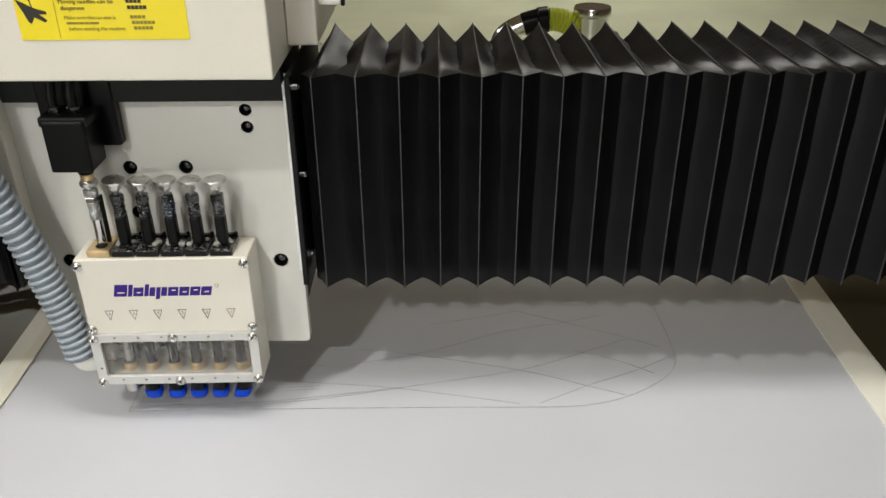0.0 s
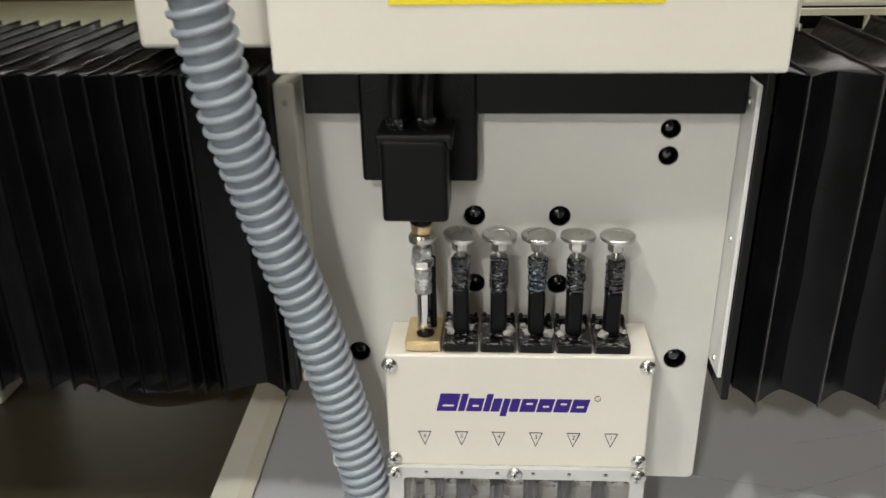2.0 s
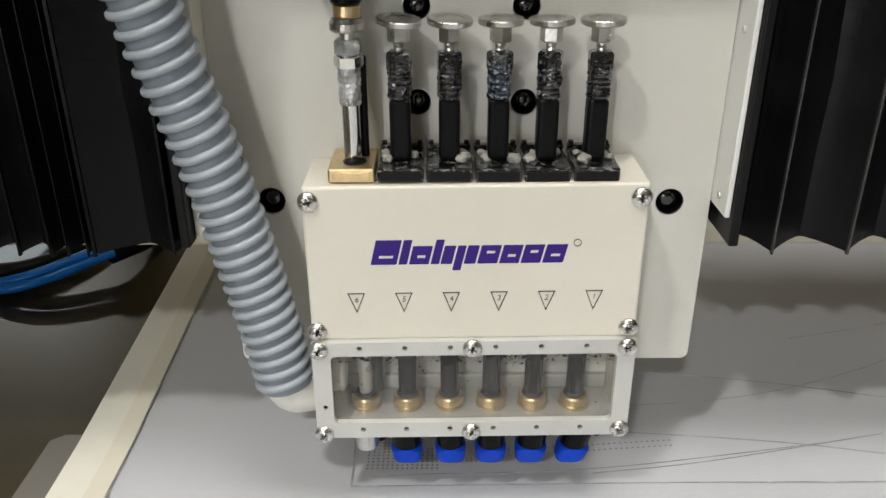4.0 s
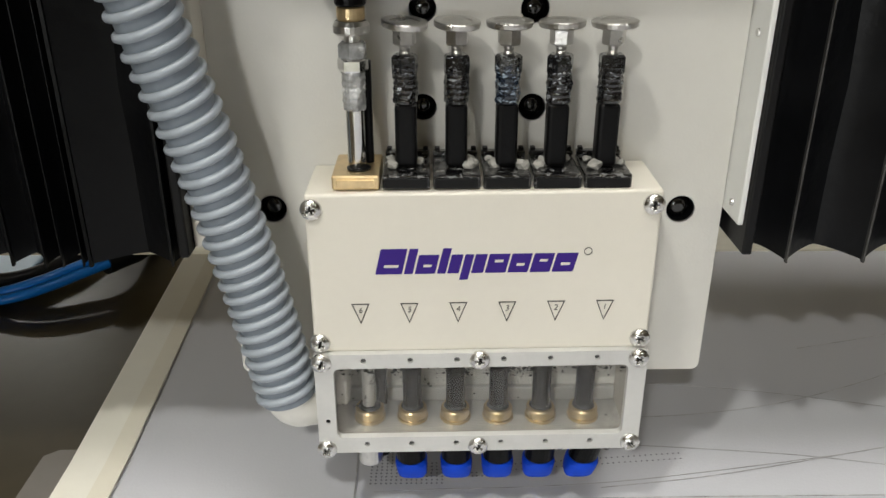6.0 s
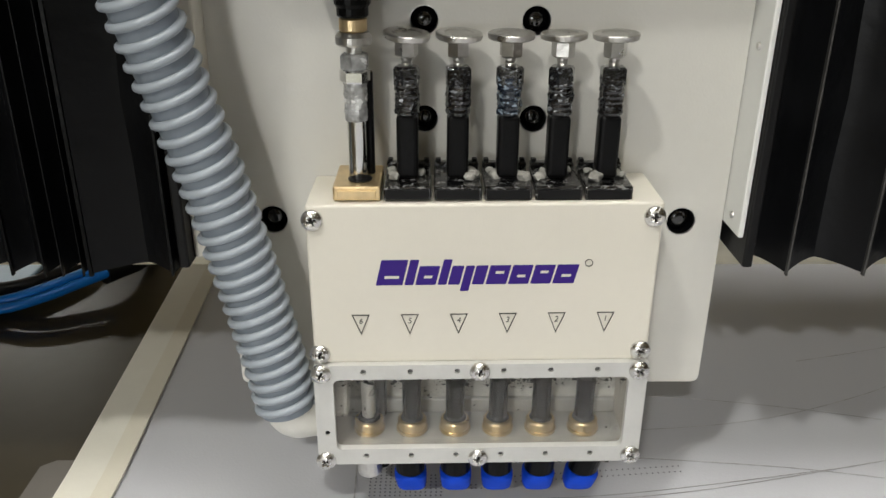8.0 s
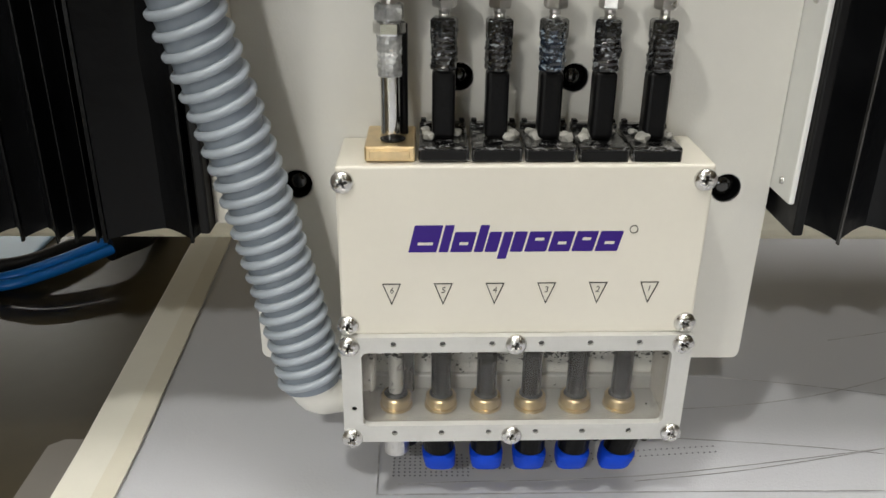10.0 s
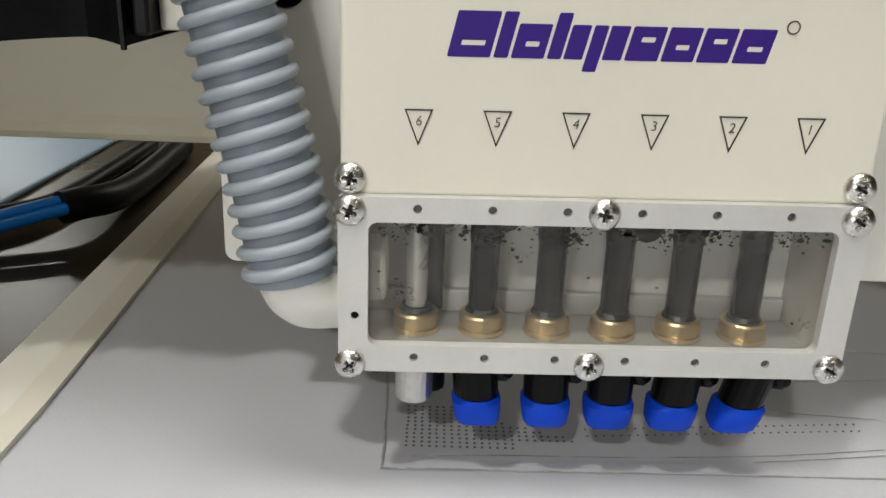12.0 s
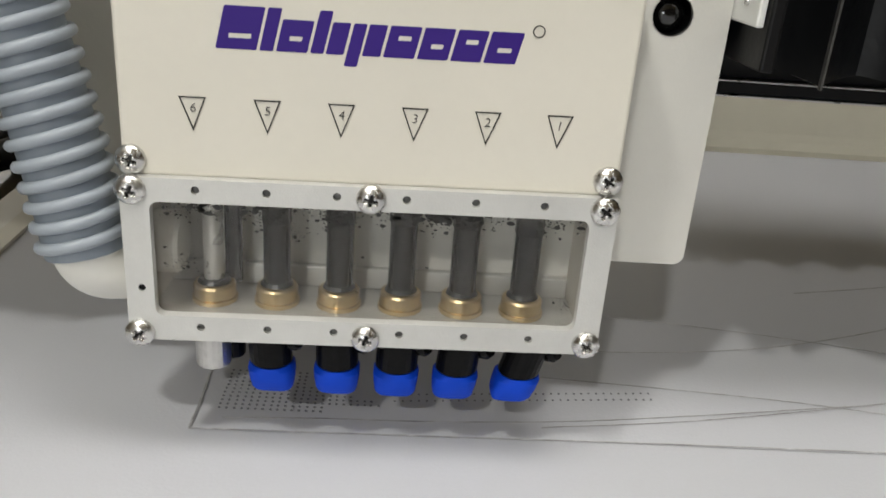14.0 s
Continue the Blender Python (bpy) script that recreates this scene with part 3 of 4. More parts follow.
PL_X0, PL_X1, PL_Z0, PL_Z1, PL_Y = -0.126, 0.123, 0.068, 0.345, 0.042
BOLTS = [(-0.0265, 0.261, 0.0066), (0.0245, 0.261, 0.0066), (-0.0265, 0.2155, 0.0066), (0.025, 0.2155, 0.0066),
         (0.102, 0.163, 0.0072), (-0.102, 0.164, 0.0072), (0.085, 0.315, 0.0058), (0.085, 0.299, 0.0058)]
plate = part("back_plate", sheet_with_holes(rounded(PL_X0, PL_X1, PL_Z0, PL_Z1, 0.004), [circle(x, z, r) for x, z, r in BOLTS], PL_Y, PL_Y + 0.012),
             PLATE, head, "pale grey painted back plate")
part("carriage", box(-0.120, 0.120, PL_Y + 0.0125, 0.1485, 0.10, 0.3588, 0.002), BLACK, head, "black carriage block behind the plate")
for x, z, r in BOLTS:
    m = facing(x, PL_Y, z)
    k = r / 0.0066
    bolt = part("socket_bolt", lathe([(0, -0.011), (0.0062 * k, -0.011), (0.0063 * k, -0.0080), (0.0056 * k, -0.0058), (0.0044 * k, -0.0042), (0.0030 * k, -0.0033), (0.0015 * k, -0.0030), (0, -0.0029)], m, 24), BOLTM, plate, "black socket-head bolt in its bore")
    for f in bolt.data.polygons:
        f.use_smooth = True
    # black lining gives the bore walls their shade by colour
    part("bore_shade_sleeve", lathe([(r * 0.99, -0.0115), (r * 0.955, -0.0115), (r * 0.955, -0.0009), (r * 0.99, -0.0009)], m, 24), BLACKPL, plate)
    part("bore_rim", lathe([(r * 0.96, -0.0008), (r * 0.985, 0.0002), (r * 1.03, 0.0002), (r * 1.03, -0.0005)], m, 24), STEEL, plate, "bright rim of the bore")

# folded side flanges with their screws
part("side_flange", box(0.1234, 0.1262, 0.0200, 0.045, 0.163, 0.345, 0.0008), FLANGEM, head, "white folded side flange")
part("side_flange", box(-0.1385, -0.1262, 0.026, 0.050, 0.150, 0.345, 0.0012), CREAM, head, "white folded side flange")


def screw_mesh(radius, rise):
    """Pan head with a cross recess, local z out of the face."""
    b = bmesh.new()
    seg, rings = 48, 16
    verts = []
    for j in range(rings + 1):
        r = radius * j / rings
        row = []
        for k in range(seg if j else 1):
            a = 2 * math.pi * k / seg
            u, v = r * math.cos(a), r * math.sin(a)
            h = rise * math.sqrt(max(0, 1 - 0.93 * (j / rings) ** 2))
            arm = max(0, min(1, (0.15 * radius - min(abs(u), abs(v))) / (0.04 * radius))) * max(0, min(1, (0.48 * radius - r) / (0.08 * radius)))
            row.append(b.verts.new((u, v, h - 0.75 * rise * arm)))
        verts.append(row)
    base = [b.verts.new((radius * math.cos(2 * math.pi * k / seg), radius * math.sin(2 * math.pi * k / seg), -0.0005)) for k in range(seg)]
    verts.append(base)
    for j in range(len(verts) - 1):
        a, c = verts[j], verts[j + 1]
        for k in range(seg):
            n = (k + 1) % seg
            b.faces.new((a[0], c[k], c[n]) if len(a) == 1 else (a[k], c[k], c[n], a[n]))
    bmesh.ops.recalc_face_normals(b, faces=b.faces[:])
    for f in b.faces:
        f.smooth = True
    # recess faces take the dark material for their shade and grime
    for f in b.faces:
        c = f.calc_center_median()
        if min(abs(c.x), abs(c.y)) < 0.10 * radius and math.hypot(c.x, c.y) < 0.42 * radius:
            f.material_index = 1
    me = bpy.data.meshes.new("screw")
    b.to_mesh(me)
    b.free()
    me.materials.append(SCREWM)
    me.materials.append(DARKST)
    return me


SCREW = screw_mesh(0.0049, 0.0030)
SMALL = screw_mesh(0.0030, 0.0020)
for z in (0.338, 0.256, 0.175):
    part("flange_screw_tip", lathe([(0, 0), (0.0026, 0), (0.0027, 0.0035), (0.0019, 0.0050), (0, 0.0050)], Matrix.Translation((0.1310, 0.0350, z)) @ pose(0, 0, 0, 0, 90, 0), 12), CHROME, head, "bright threaded tip")
    part("rivet", lathe([(0, 0.0012), (0.0016, 0.0010), (0.0019, 0), (0, 0)], Matrix.Translation((0.1234, 0.031, z - 0.004)) @ pose(0, 0, 0, 0, -90, 0), 12), STEEL, head)
    part("rivet", lathe([(0, 0.0012), (0.0016, 0.0010), (0.0019, 0), (0, 0)], facing(-0.132, 0.026, z - 0.004), 12), STEEL, head)

# upper cover and the wider housing behind it
cover = part("upper_cover", box(-0.125, 0.125, -0.018, 0.120, 0.3595, 0.62, 0.0018, 3), CREAM, head, "cream sheet-metal upper cover")
part("rear_housing", box(-0.1245, 0.152, 0.1205, 0.24, 0.368, 0.62, 0.003, 3), CREAM, head, "cream rear housing")
part("side_housing", box(0.1255, 0.152, 0.055, 0.1200, 0.368, 0.62, 0.002, 3), CREAM, head, "cream side housing")
part("side_housing", box(-0.222, -0.1255, 0.055, 0.24, 0.3585, 0.62, 0.003, 3), CREAM, head, "cream side housing")
# black box fills the gap under the cover and stands for its shade
part("shadow_gap", box(-0.122, 0.122, 0.030, 0.0418, 0.3265, 0.3585, 0.001), BLACK, head, "black panel standing for the shaded gap under the cover")
part("latch", box(0.1525, 0.1720, 0.0700, 0.0780, 0.3995, 0.4040, 0.0012), WHITEPL, head, "small pale latch")
part("latch_tip", box(0.1722, 0.1752, 0.0705, 0.0775, 0.3985, 0.4045, 0.0008), BLACK, head)
part("housing_clip", box(0.1525, 0.1545, 0.058, 0.062, 0.366, 0.370, 0.0006), STEEL, head)

# warning label on the cover
LY = -0.0182
label_ob = part("warning_label", flat_shape(rounded(-0.066, 0.064, 0.3925, 0.437, 0.0012, 3), LY, 0.0003), YELLOW, head, "yellow needle warning label, black print")
LT = LY - 0.0005
# abstract danger mark: a dark wedge with a needle over it
mark = [(x * 1.05 + 0.003, z * 1.12 - 0.0475) for x, z in ((-0.0645, 0.4205), (-0.0595, 0.4185), (-0.0530, 0.4150), (-0.0440, 0.4125), (-0.0435, 0.4105), (-0.0490, 0.4105), (-0.0440, 0.4065), (-0.0455, 0.4050), (-0.0530, 0.4085), (-0.0560, 0.4040), (-0.0580, 0.4055), (-0.0600, 0.4110))]
part("danger_mark", flat_shape(mark, LT + 0.0002, 0.0002), LABELINK, label_ob, "black danger pictogram")
part("danger_mark", flat_shape([(-0.0552, 0.4255), (-0.0540, 0.4255), (-0.0525, 0.4160), (-0.0532, 0.4160)], LT + 0.0002, 0.0002), LABELINK, label_ob)
part("label_rule", flat_shape([(-0.0360, 0.3935), (-0.0357, 0.3935), (-0.0357, 0.4360), (-0.0360, 0.4360)], LT + 0.0002, 0.0002), FAINTINK, label_ob)
lettering("print", "Moving needles can be", -0.0325, LT, 0.4203, 0.0046, LABELINK, label_ob, "LEFT")
lettering("print", "dangerous", -0.0315, LT, 0.4155, 0.0044, LABELINK, label_ob, "LEFT")
lettering("print", "Make sure that no one is", -0.0300, LT, 0.4085, 0.0039, FAINTINK, label_ob, "LEFT")
lettering("print", "before starting the machine", -0.0280, LT, 0.4000, 0.0039, FAINTINK, label_ob, "LEFT")


def print_bars(x0, z, widths, h, mat):
    for w in widths:
        part("print_bar", flat_shape([(x0, z), (x0 + w, z), (x0 + w, z + h), (x0, z + h)], LT + 0.0002, 0.0002), mat, label_ob)
        x0 += w + 0.0004


print_bars(-0.0290, 0.4046, (0.0085, 0.0045, 0.0035, 0.0070), 0.0017, FAINTINK)
print_bars(0.0190, 0.4205, (0.0026, 0.0026, 0.0026, 0.0026), 0.0028, LABELINK)
print_bars(0.0195, 0.4158, (0.0026, 0.0026, 0.0026, 0.0026, 0.0026), 0.0028, LABELINK)
print_bars(0.0205, 0.4088, (0.0026, 0.0026, 0.0026, 0.0026), 0.0024, FAINTINK)
print_bars(0.0212, 0.4046, (0.0026, 0.0026, 0.0026, 0.0026, 0.0026, 0.0026), 0.0024, FAINTINK)
print_bars(0.0220, 0.4004, (0.0026, 0.0026, 0.0026, 0.0026, 0.0026), 0.0024, FAINTINK)

# tool box: cover, inside, window
BX0, BX1, BZT = -0.0795, 0.0805, 0.188
box_cover = out_of_level(part("box_cover", box(BX0, BX1, 0.0, 0.0415, 0.1059, BZT - 0.0010, 0.0014, 3), CREAM, head, "cream box cover with violet print"))
part("box_side", box(BX0 + 0.0004, BX0 + 0.004, 0.0005, 0.0415, 0.049, 0.1053, 0.0006), CREAM, head)
part("box_side", box(BX1 - 0.004, BX1 - 0.0004, 0.0005, 0.0415, 0.049, 0.1053, 0.0006), CREAM, head)
part("box_back", box(BX0 + 0.0042, BX1 - 0.0042, 0.0365, 0.0413, 0.0545, 0.1053, 0.0), WHITEPL, head, "pale inside wall of the tool box")
part("box_floor", box(BX0 + 0.0042, BX1 - 0.0042, 0.001, 0.0413, 0.0488, 0.0543, 0.0), FRAMEM, head, "metal floor of the tool box")
part("floor_ledge", box(BX0 + 0.0045, BX1 - 0.0045, 0.0330, 0.0364, 0.0545, 0.0630, 0.0008), FRAMEM, head)
part("inlet_port", lathe([(0, 0.0), (0.0098, 0.0), (0.0112, -0.0012), (0.0112, -0.0095), (0, -0.0095)], Matrix.Translation((-0.0660, 0.0185, 0.0765)) @ pose(0, 0, 0, 0, 90, 0), 28), WHITEPL, head, "white suction port inside the box", smooth=True)
PITCH, X6 = 0.0225, -0.0565
TX = [X6 + PITCH * k for k in range(6)]
small_holes = [circle(x + 0.0005, 0.1028, 0.0014, 12) for x in TX] + [circle(x + 0.0005, 0.0536, 0.0014, 12) for x in TX] + [circle(-0.0748, 0.0678, 0.0013, 12)]
frame_ob = part("window_frame", sheet_with_holes(rounded(BX0 - 0.0005, BX1 + 0.0005, 0.0484, 0.1064, 0.0012, 3), [rounded(-0.0708, 0.0722, 0.0576, 0.0984, 0.003, 5)] + small_holes, -0.0035, 0.0002), FRAMEM, head, "silver frame round the clear window")
out_of_level(frame_ob)
for x in TX:
    for z in (0.1028, 0.0536):
        out_of_level(part("hole_plug", lathe([(0, -0.0010), (0.0014, -0.0014), (0.0014, -0.003), (0, -0.003)], facing(x + 0.0005, -0.0035, z), 12), HOLEM, frame_ob))
part("hole_plug", lathe([(0, -0.0008), (0.0013, -0.0008), (0.0013, -0.003), (0, -0.003)], facing(-0.0748, -0.0035, 0.0681), 12), BLACKPL, frame_ob)
pane = part("window_pane", box(-0.0712, 0.0728, 0.0004, 0.0009, 0.0565, 0.0995), PANE, head, "hazy clear window, greasy along the top")
out_of_level(pane)
pane.visible_shadow = False
rs = random.Random(21)
b = bmesh.new()
CLOTS = [(-0.0630, 0.0760, 0.0030, 30), (-0.0340, 0.0935, 0.0034, 70), (-0.0240, 0.0880, 0.0022, 22), (-0.0105, 0.0925, 0.0032, 70), (0.0080, 0.0968, 0.0036, 40), (0.0240, 0.0960, 0.0040, 60), (0.0340, 0.0950, 0.0030, 40), (0.0590, 0.0945, 0.0030, 20), (-0.0560, 0.0960, 0.0040, 40), (0.0690, 0.0660, 0.0015, 12)]
spots = []
for cx, cz, sp, n in CLOTS:
    spots += [(rs.gauss(cx, sp), rs.gauss(cz, sp * 0.7)) for _ in range(2 * n)]
for k in range(330):
    spots.append((rs.uniform(-0.069, 0.071), 0.0981 - abs(rs.gauss(0, 0.0025)) if rs.random() < 0.8 else rs.uniform(0.060, 0.097)))
for cx, cz in spots:
    if not (0.0585 < cz < 0.0985 and -0.0695 < cx < 0.0710):
        continue
    r = rs.uniform(0.00004, 0.00020) * (1.7 if cz > 0.090 else 1.0) * (2.6 if rs.random() < 0.12 else 1.0)
    n = 7
    vs = [b.verts.new((cx + r * rs.uniform(0.5, 1.5) * math.cos(2 * math.pi * i / n) * 1.5, 0.0002, cz + r * rs.uniform(0.5, 1.5) * math.sin(2 * math.pi * i / n))) for i in range(n)]
    b.faces.new(vs)
tagged(part("grease_speck", b, GRIME, pane, "dark grease specks on the window"), kind="stuff")
out_of_level(bpy.data.objects["grease_speck"])

for x, z in ((-0.0765, 0.1805), (0.0765, 0.1825), (-0.0765, 0.1115), (0.0768, 0.1135)):
    placed("screw", SCREW, box_cover, facing(x, -0.0002, z) @ pose(0, 0, 0, 0, 0, 37 * z * 1000), "bright cross-head screw")
for x, z in ((-0.0763, 0.1026), (0.0765, 0.1043), (0.0, 0.1038), (-0.0763, 0.0515), (0.0768, 0.0546), (0.0, 0.0530)):
    placed("screw", SCREW, frame_ob, facing(x, -0.0037, z) @ pose(0, 0, 0, 0, 0, 71 * (z + x) * 1000), "bright cross-head screw")

# violet mark as plain slanted blocks, nine of them, most with a short slit
MARKZ, CAP, XH, SLANT = 0.1474, 0.0128, 0.0096, 0.23


def mark_shape(x0, x1, z0, z1, slit=None):
    """A slanted block, with a slit through it where its edges are given."""
    def lean(loop):
        return [(px + SLANT * (pz - MARKZ), pz) for px, pz in loop]
    slots = [lean(rounded(*slit, 0.0002, 2))] if slit else []
    out_of_level(part("mark_shape", sheet_with_holes(lean(rounded(x0, x1, z0, z1, 0.0005, 3)), slots, -0.0001, 0.0002), PURPLE, box_cover, "violet printed block"))


x = -0.0490
for k, w in enumerate((0.0132, 0.0050, 0.0103, 0.0110, 0.0111, 0.0104, 0.0102, 0.0102, 0.0108)):
    e = x + w - 0.0009
    top = MARKZ + (CAP if k in (0, 1) else XH)
    low = MARKZ - (0.0034 if k == 4 else 0.0)
    mid = MARKZ + XH * (0.62 if k % 2 else 0.42)
    if k == 1:
        mark_shape(x, e, MARKZ, top)
    elif k in (3, 4):
        mark_shape(x, x + 0.0040, low, MARKZ + (CAP if k == 3 else XH))
        mark_shape(x + 0.0047, e, MARKZ, MARKZ + XH)
    else:
        mark_shape(x, e, low, top, (x + 0.0032, e - 0.0024, mid - 0.0007, mid + 0.0007))
    x += w
out_of_level(part("mark_shape", sheet_with_holes(circle(0.0487, 0.1577, 0.0019, 20), [circle(0.0487, 0.1577, 0.0016, 20)], -0.0003, 0.0002), LABELINK, box_cover, "tiny printed ring"))

# numbered triangles over each tool
for k, x in enumerate(TX):
    x = -0.0565 + 0.0230 * k
    z0 = 0.1322
    tri, inn = [(x - 0.0042, z0), (x + 0.0042, z0), (x, z0 - 0.0108)], [(x - 0.0036, z0 - 0.0004), (x + 0.0036, z0 - 0.0004), (x, z0 - 0.0097)]
    t_ob = part("triangle_mark", sheet_with_holes(tri, [inn], -0.0003, 0.0002), LABELINK, box_cover, "black printed triangle outline")
    out_of_level(t_ob)
    out_of_level(lettering("number", str(6 - k), x, -0.0002, z0 - 0.0048, 0.0042, DIGITINK, t_ob, shear=0.12, thin=0.00006))

# tools on top of the box
def tool_block(x, mat, label):
    b = box(x - 0.0106, x + 0.0106, 0.0035, 0.0345, 0.1882, 0.1950, 0.0009, 2)
    ob = part("tool_block", b, mat, head, label)
    return ob


def rough_tube(x, y, z0, z1, r, seed, amp, seg=20, rows=14):
    """A rod wrapped in lumpy grease."""
    b = bmesh.new()
    rings = []
    for j in range(rows + 1):
        z = z0 + (z1 - z0) * j / rows
        ring = []
        for k in range(seg):
            a = 2 * math.pi * k / seg
            rr = r * (1 + amp * noise.noise((math.cos(a) * 2 + seed * 5, math.sin(a) * 2, z * 260)) + 0.06 * (j % 2))
            ring.append(b.verts.new((x + rr * math.cos(a), y + rr * math.sin(a), z)))
        rings.append(ring)
    for a, c in zip(rings, rings[1:]):
        for k in range(seg):
            n = (k + 1) % seg
            b.faces.new((a[k], a[n], c[n], c[k]))
    b.faces.new(rings[0][::-1])
    b.faces.new(rings[-1])
    return b


TY = 0.0175
for k in range(1, 6):
    x = TX[k]
    block = tool_block(x, BLOCKM, "worn black clamp block")
    part("block_slot", box(x - 0.0096, x + 0.0096, 0.0027, 0.0036, 0.1892, 0.1936, 0.0003), BLACK, block)
    part("rear_lip", box(x - 0.0104, x + 0.0104, 0.0300, 0.0343, 0.1951, 0.1976, 0.0006), BLOCKM, block)
    for e in (-1, 1):
        part("lip_post", box(x + e * 0.0085 - 0.0012, x + e * 0.0085 + 0.0012, 0.0304, 0.0339, 0.1977, 0.1992, 0.0004), BLACKPL, block)
    b = box(x - 0.0049, x + 0.0049, TY - 0.0049, TY + 0.0049, 0.1952, 0.2245, 0.0022, 3)
    rod = part("plunger", b, BLACKPL, head, "black plunger rod with steel knob")
    part("thread", rough_tube(x, TY, 0.2246, 0.2415, 0.0053, k, 0.16), BLUEGREASE if k == 3 else GREASE, rod, "greasy threaded sleeve")
    part("lock_nut", turned(x, TY, [(0.0056, 0.2372), (0.0060, 0.2380), (0.0060, 0.2445), (0.0050, 0.2455)], 6, phase=0.3 * k), GREASE, rod)
    part("spindle", turned(x, TY, [(0.0021, 0.2450), (0.0025, 0.2460), (0.0021, 0.2470), (0.0025, 0.2480), (0.0021, 0.2497)], 12), STEEL, rod)
    part("hex_nut", turned(x, TY, [(0.0044, 0.2494), (0.0051, 0.2502), (0.0051, 0.2556), (0.0046, 0.2566)], 6, phase=0.2 * k), STEEL, rod, "steel hexagon nut")
    tilt = Matrix.Translation((x, TY, 0.2569)) @ pose(0, 0, 0, rs.uniform(-4, 4), rs.uniform(-5, 5), 0)
    part("knob", lathe([(0, 0), (0.0092, 0), (0.0100, 0.0005), (0.0102, 0.0024), (0.0097, 0.0029), (0.0066, 0.0029), (0.0060, 0.0024), (0, 0.0024)], tilt, 30), STEEL, rod, "scuffed steel disc knob")
    for q in range(rs.randint(2, 4)):
        sx, sz = x + rs.choice((-1, 1)) * rs.uniform(0.004, 0.008), 0.1955
        bb = bmesh.new()
        bmesh.ops.create_icosphere(bb, subdivisions=2, radius=rs.uniform(0.0016, 0.0036))
        for v in bb.verts:
            v.co *= 1 + 0.5 * noise.noise(v.co * 700 + Vector((q, k, 0)))
            v.co.z *= 0.7
            v.co += Vector((sx, TY - 0.004 + 0.003 * q, sz + 0.001))
        part("lint_tuft", bb, LINT, rod, "tuft of white lint in grease", smooth=True)

x = TX[0]
block = tool_block(x, BRASS, "brass clamp block")
part("block_groove", box(x - 0.0085, x + 0.0085, 0.0028, 0.0036, 0.1895, 0.1932, 0.0003), BRASS, block)
part("ring_seal", turned(x + 0.001, TY - 0.004, [(0.0052, 0.1950), (0.0055, 0.1956), (0.0040, 0.1962)], 18), BLACKPL, block)
tube = part("blow_tube", turned(x, TY, [(0.0042, 0.1952), (0.0042, 0.2275)], 24), CHROME, head, "polished steel blow tube", smooth=True)
part("dark_rod", turned(x + 0.0052, TY + 0.005, [(0.0022, 0.1952), (0.0022, 0.2420)], 12), BLACKPL, tube)
part("sleeve", rough_tube(x, TY, 0.2215, 0.2392, 0.0050, 0.3, 0.12), WRAP, tube, "milky wrapped sleeve")
part("hex_nut", turned(x, TY, [(0.0062, 0.2385), (0.0067, 0.2393), (0.0067, 0.2432), (0.0060, 0.2438)], 6), CHROME, tube)
part("hex_nut", turned(x, TY, [(0.0058, 0.2440), (0.0064, 0.2448), (0.0064, 0.2500), (0.0056, 0.2508)], 6, phase=0.4), WRAP, tube)
part("spindle", turned(x, TY, [(0.0034, 0.2506), (0.0034, 0.2545)], 14), STEEL, tube)
part("collar", turned(x, TY, [(0.0072, 0.2543), (0.0079, 0.2552), (0.0079, 0.2580), (0.0066, 0.2598)], 24), STEEL, tube)
part("brass_ring", turned(x, TY, [(0.0056, 0.2600), (0.0060, 0.2608), (0.0060, 0.2652), (0.0054, 0.2658)], 24), BRASS, tube, "brass ring")

# black valve over the blow tube
part("valve_bracket", box(-0.091, -0.0245, 0.0285, 0.0416, 0.287, 0.3590, 0.002), BLACKPL, head, "black valve bracket")
valve = part("valve_body", box(-0.0755, -0.0395, -0.006, 0.0285, 0.2755, 0.3215, 0.0025, 3), BLACKPL, head, "black moulded valve body")
part("valve_cap", box(-0.0780, -0.0370, -0.004, 0.0288, 0.3160, 0.3245, 0.0015), BLACK, valve)
part("valve_nozzle", turned(x, TY, [(0.0060, 0.2660), (0.0068, 0.2668), (0.0068, 0.2700), (0.0078, 0.2715), (0.0078, 0.2755)], 20), BLACKPL, valve)
for lx in (-0.068, -0.052):
    part("air_line", sweep(smooth_line([(lx, 0.010, 0.322), (lx, 0.010, 0.340), (lx + 0.002, 0.014, 0.3592)], 6), 0.0042, 12), BLACK, valve)
    part("fitting", turned(lx, 0.010, [(0.0054, 0.3245), (0.0056, 0.3300), (0.0048, 0.3306)], 8), GREASE, valve)

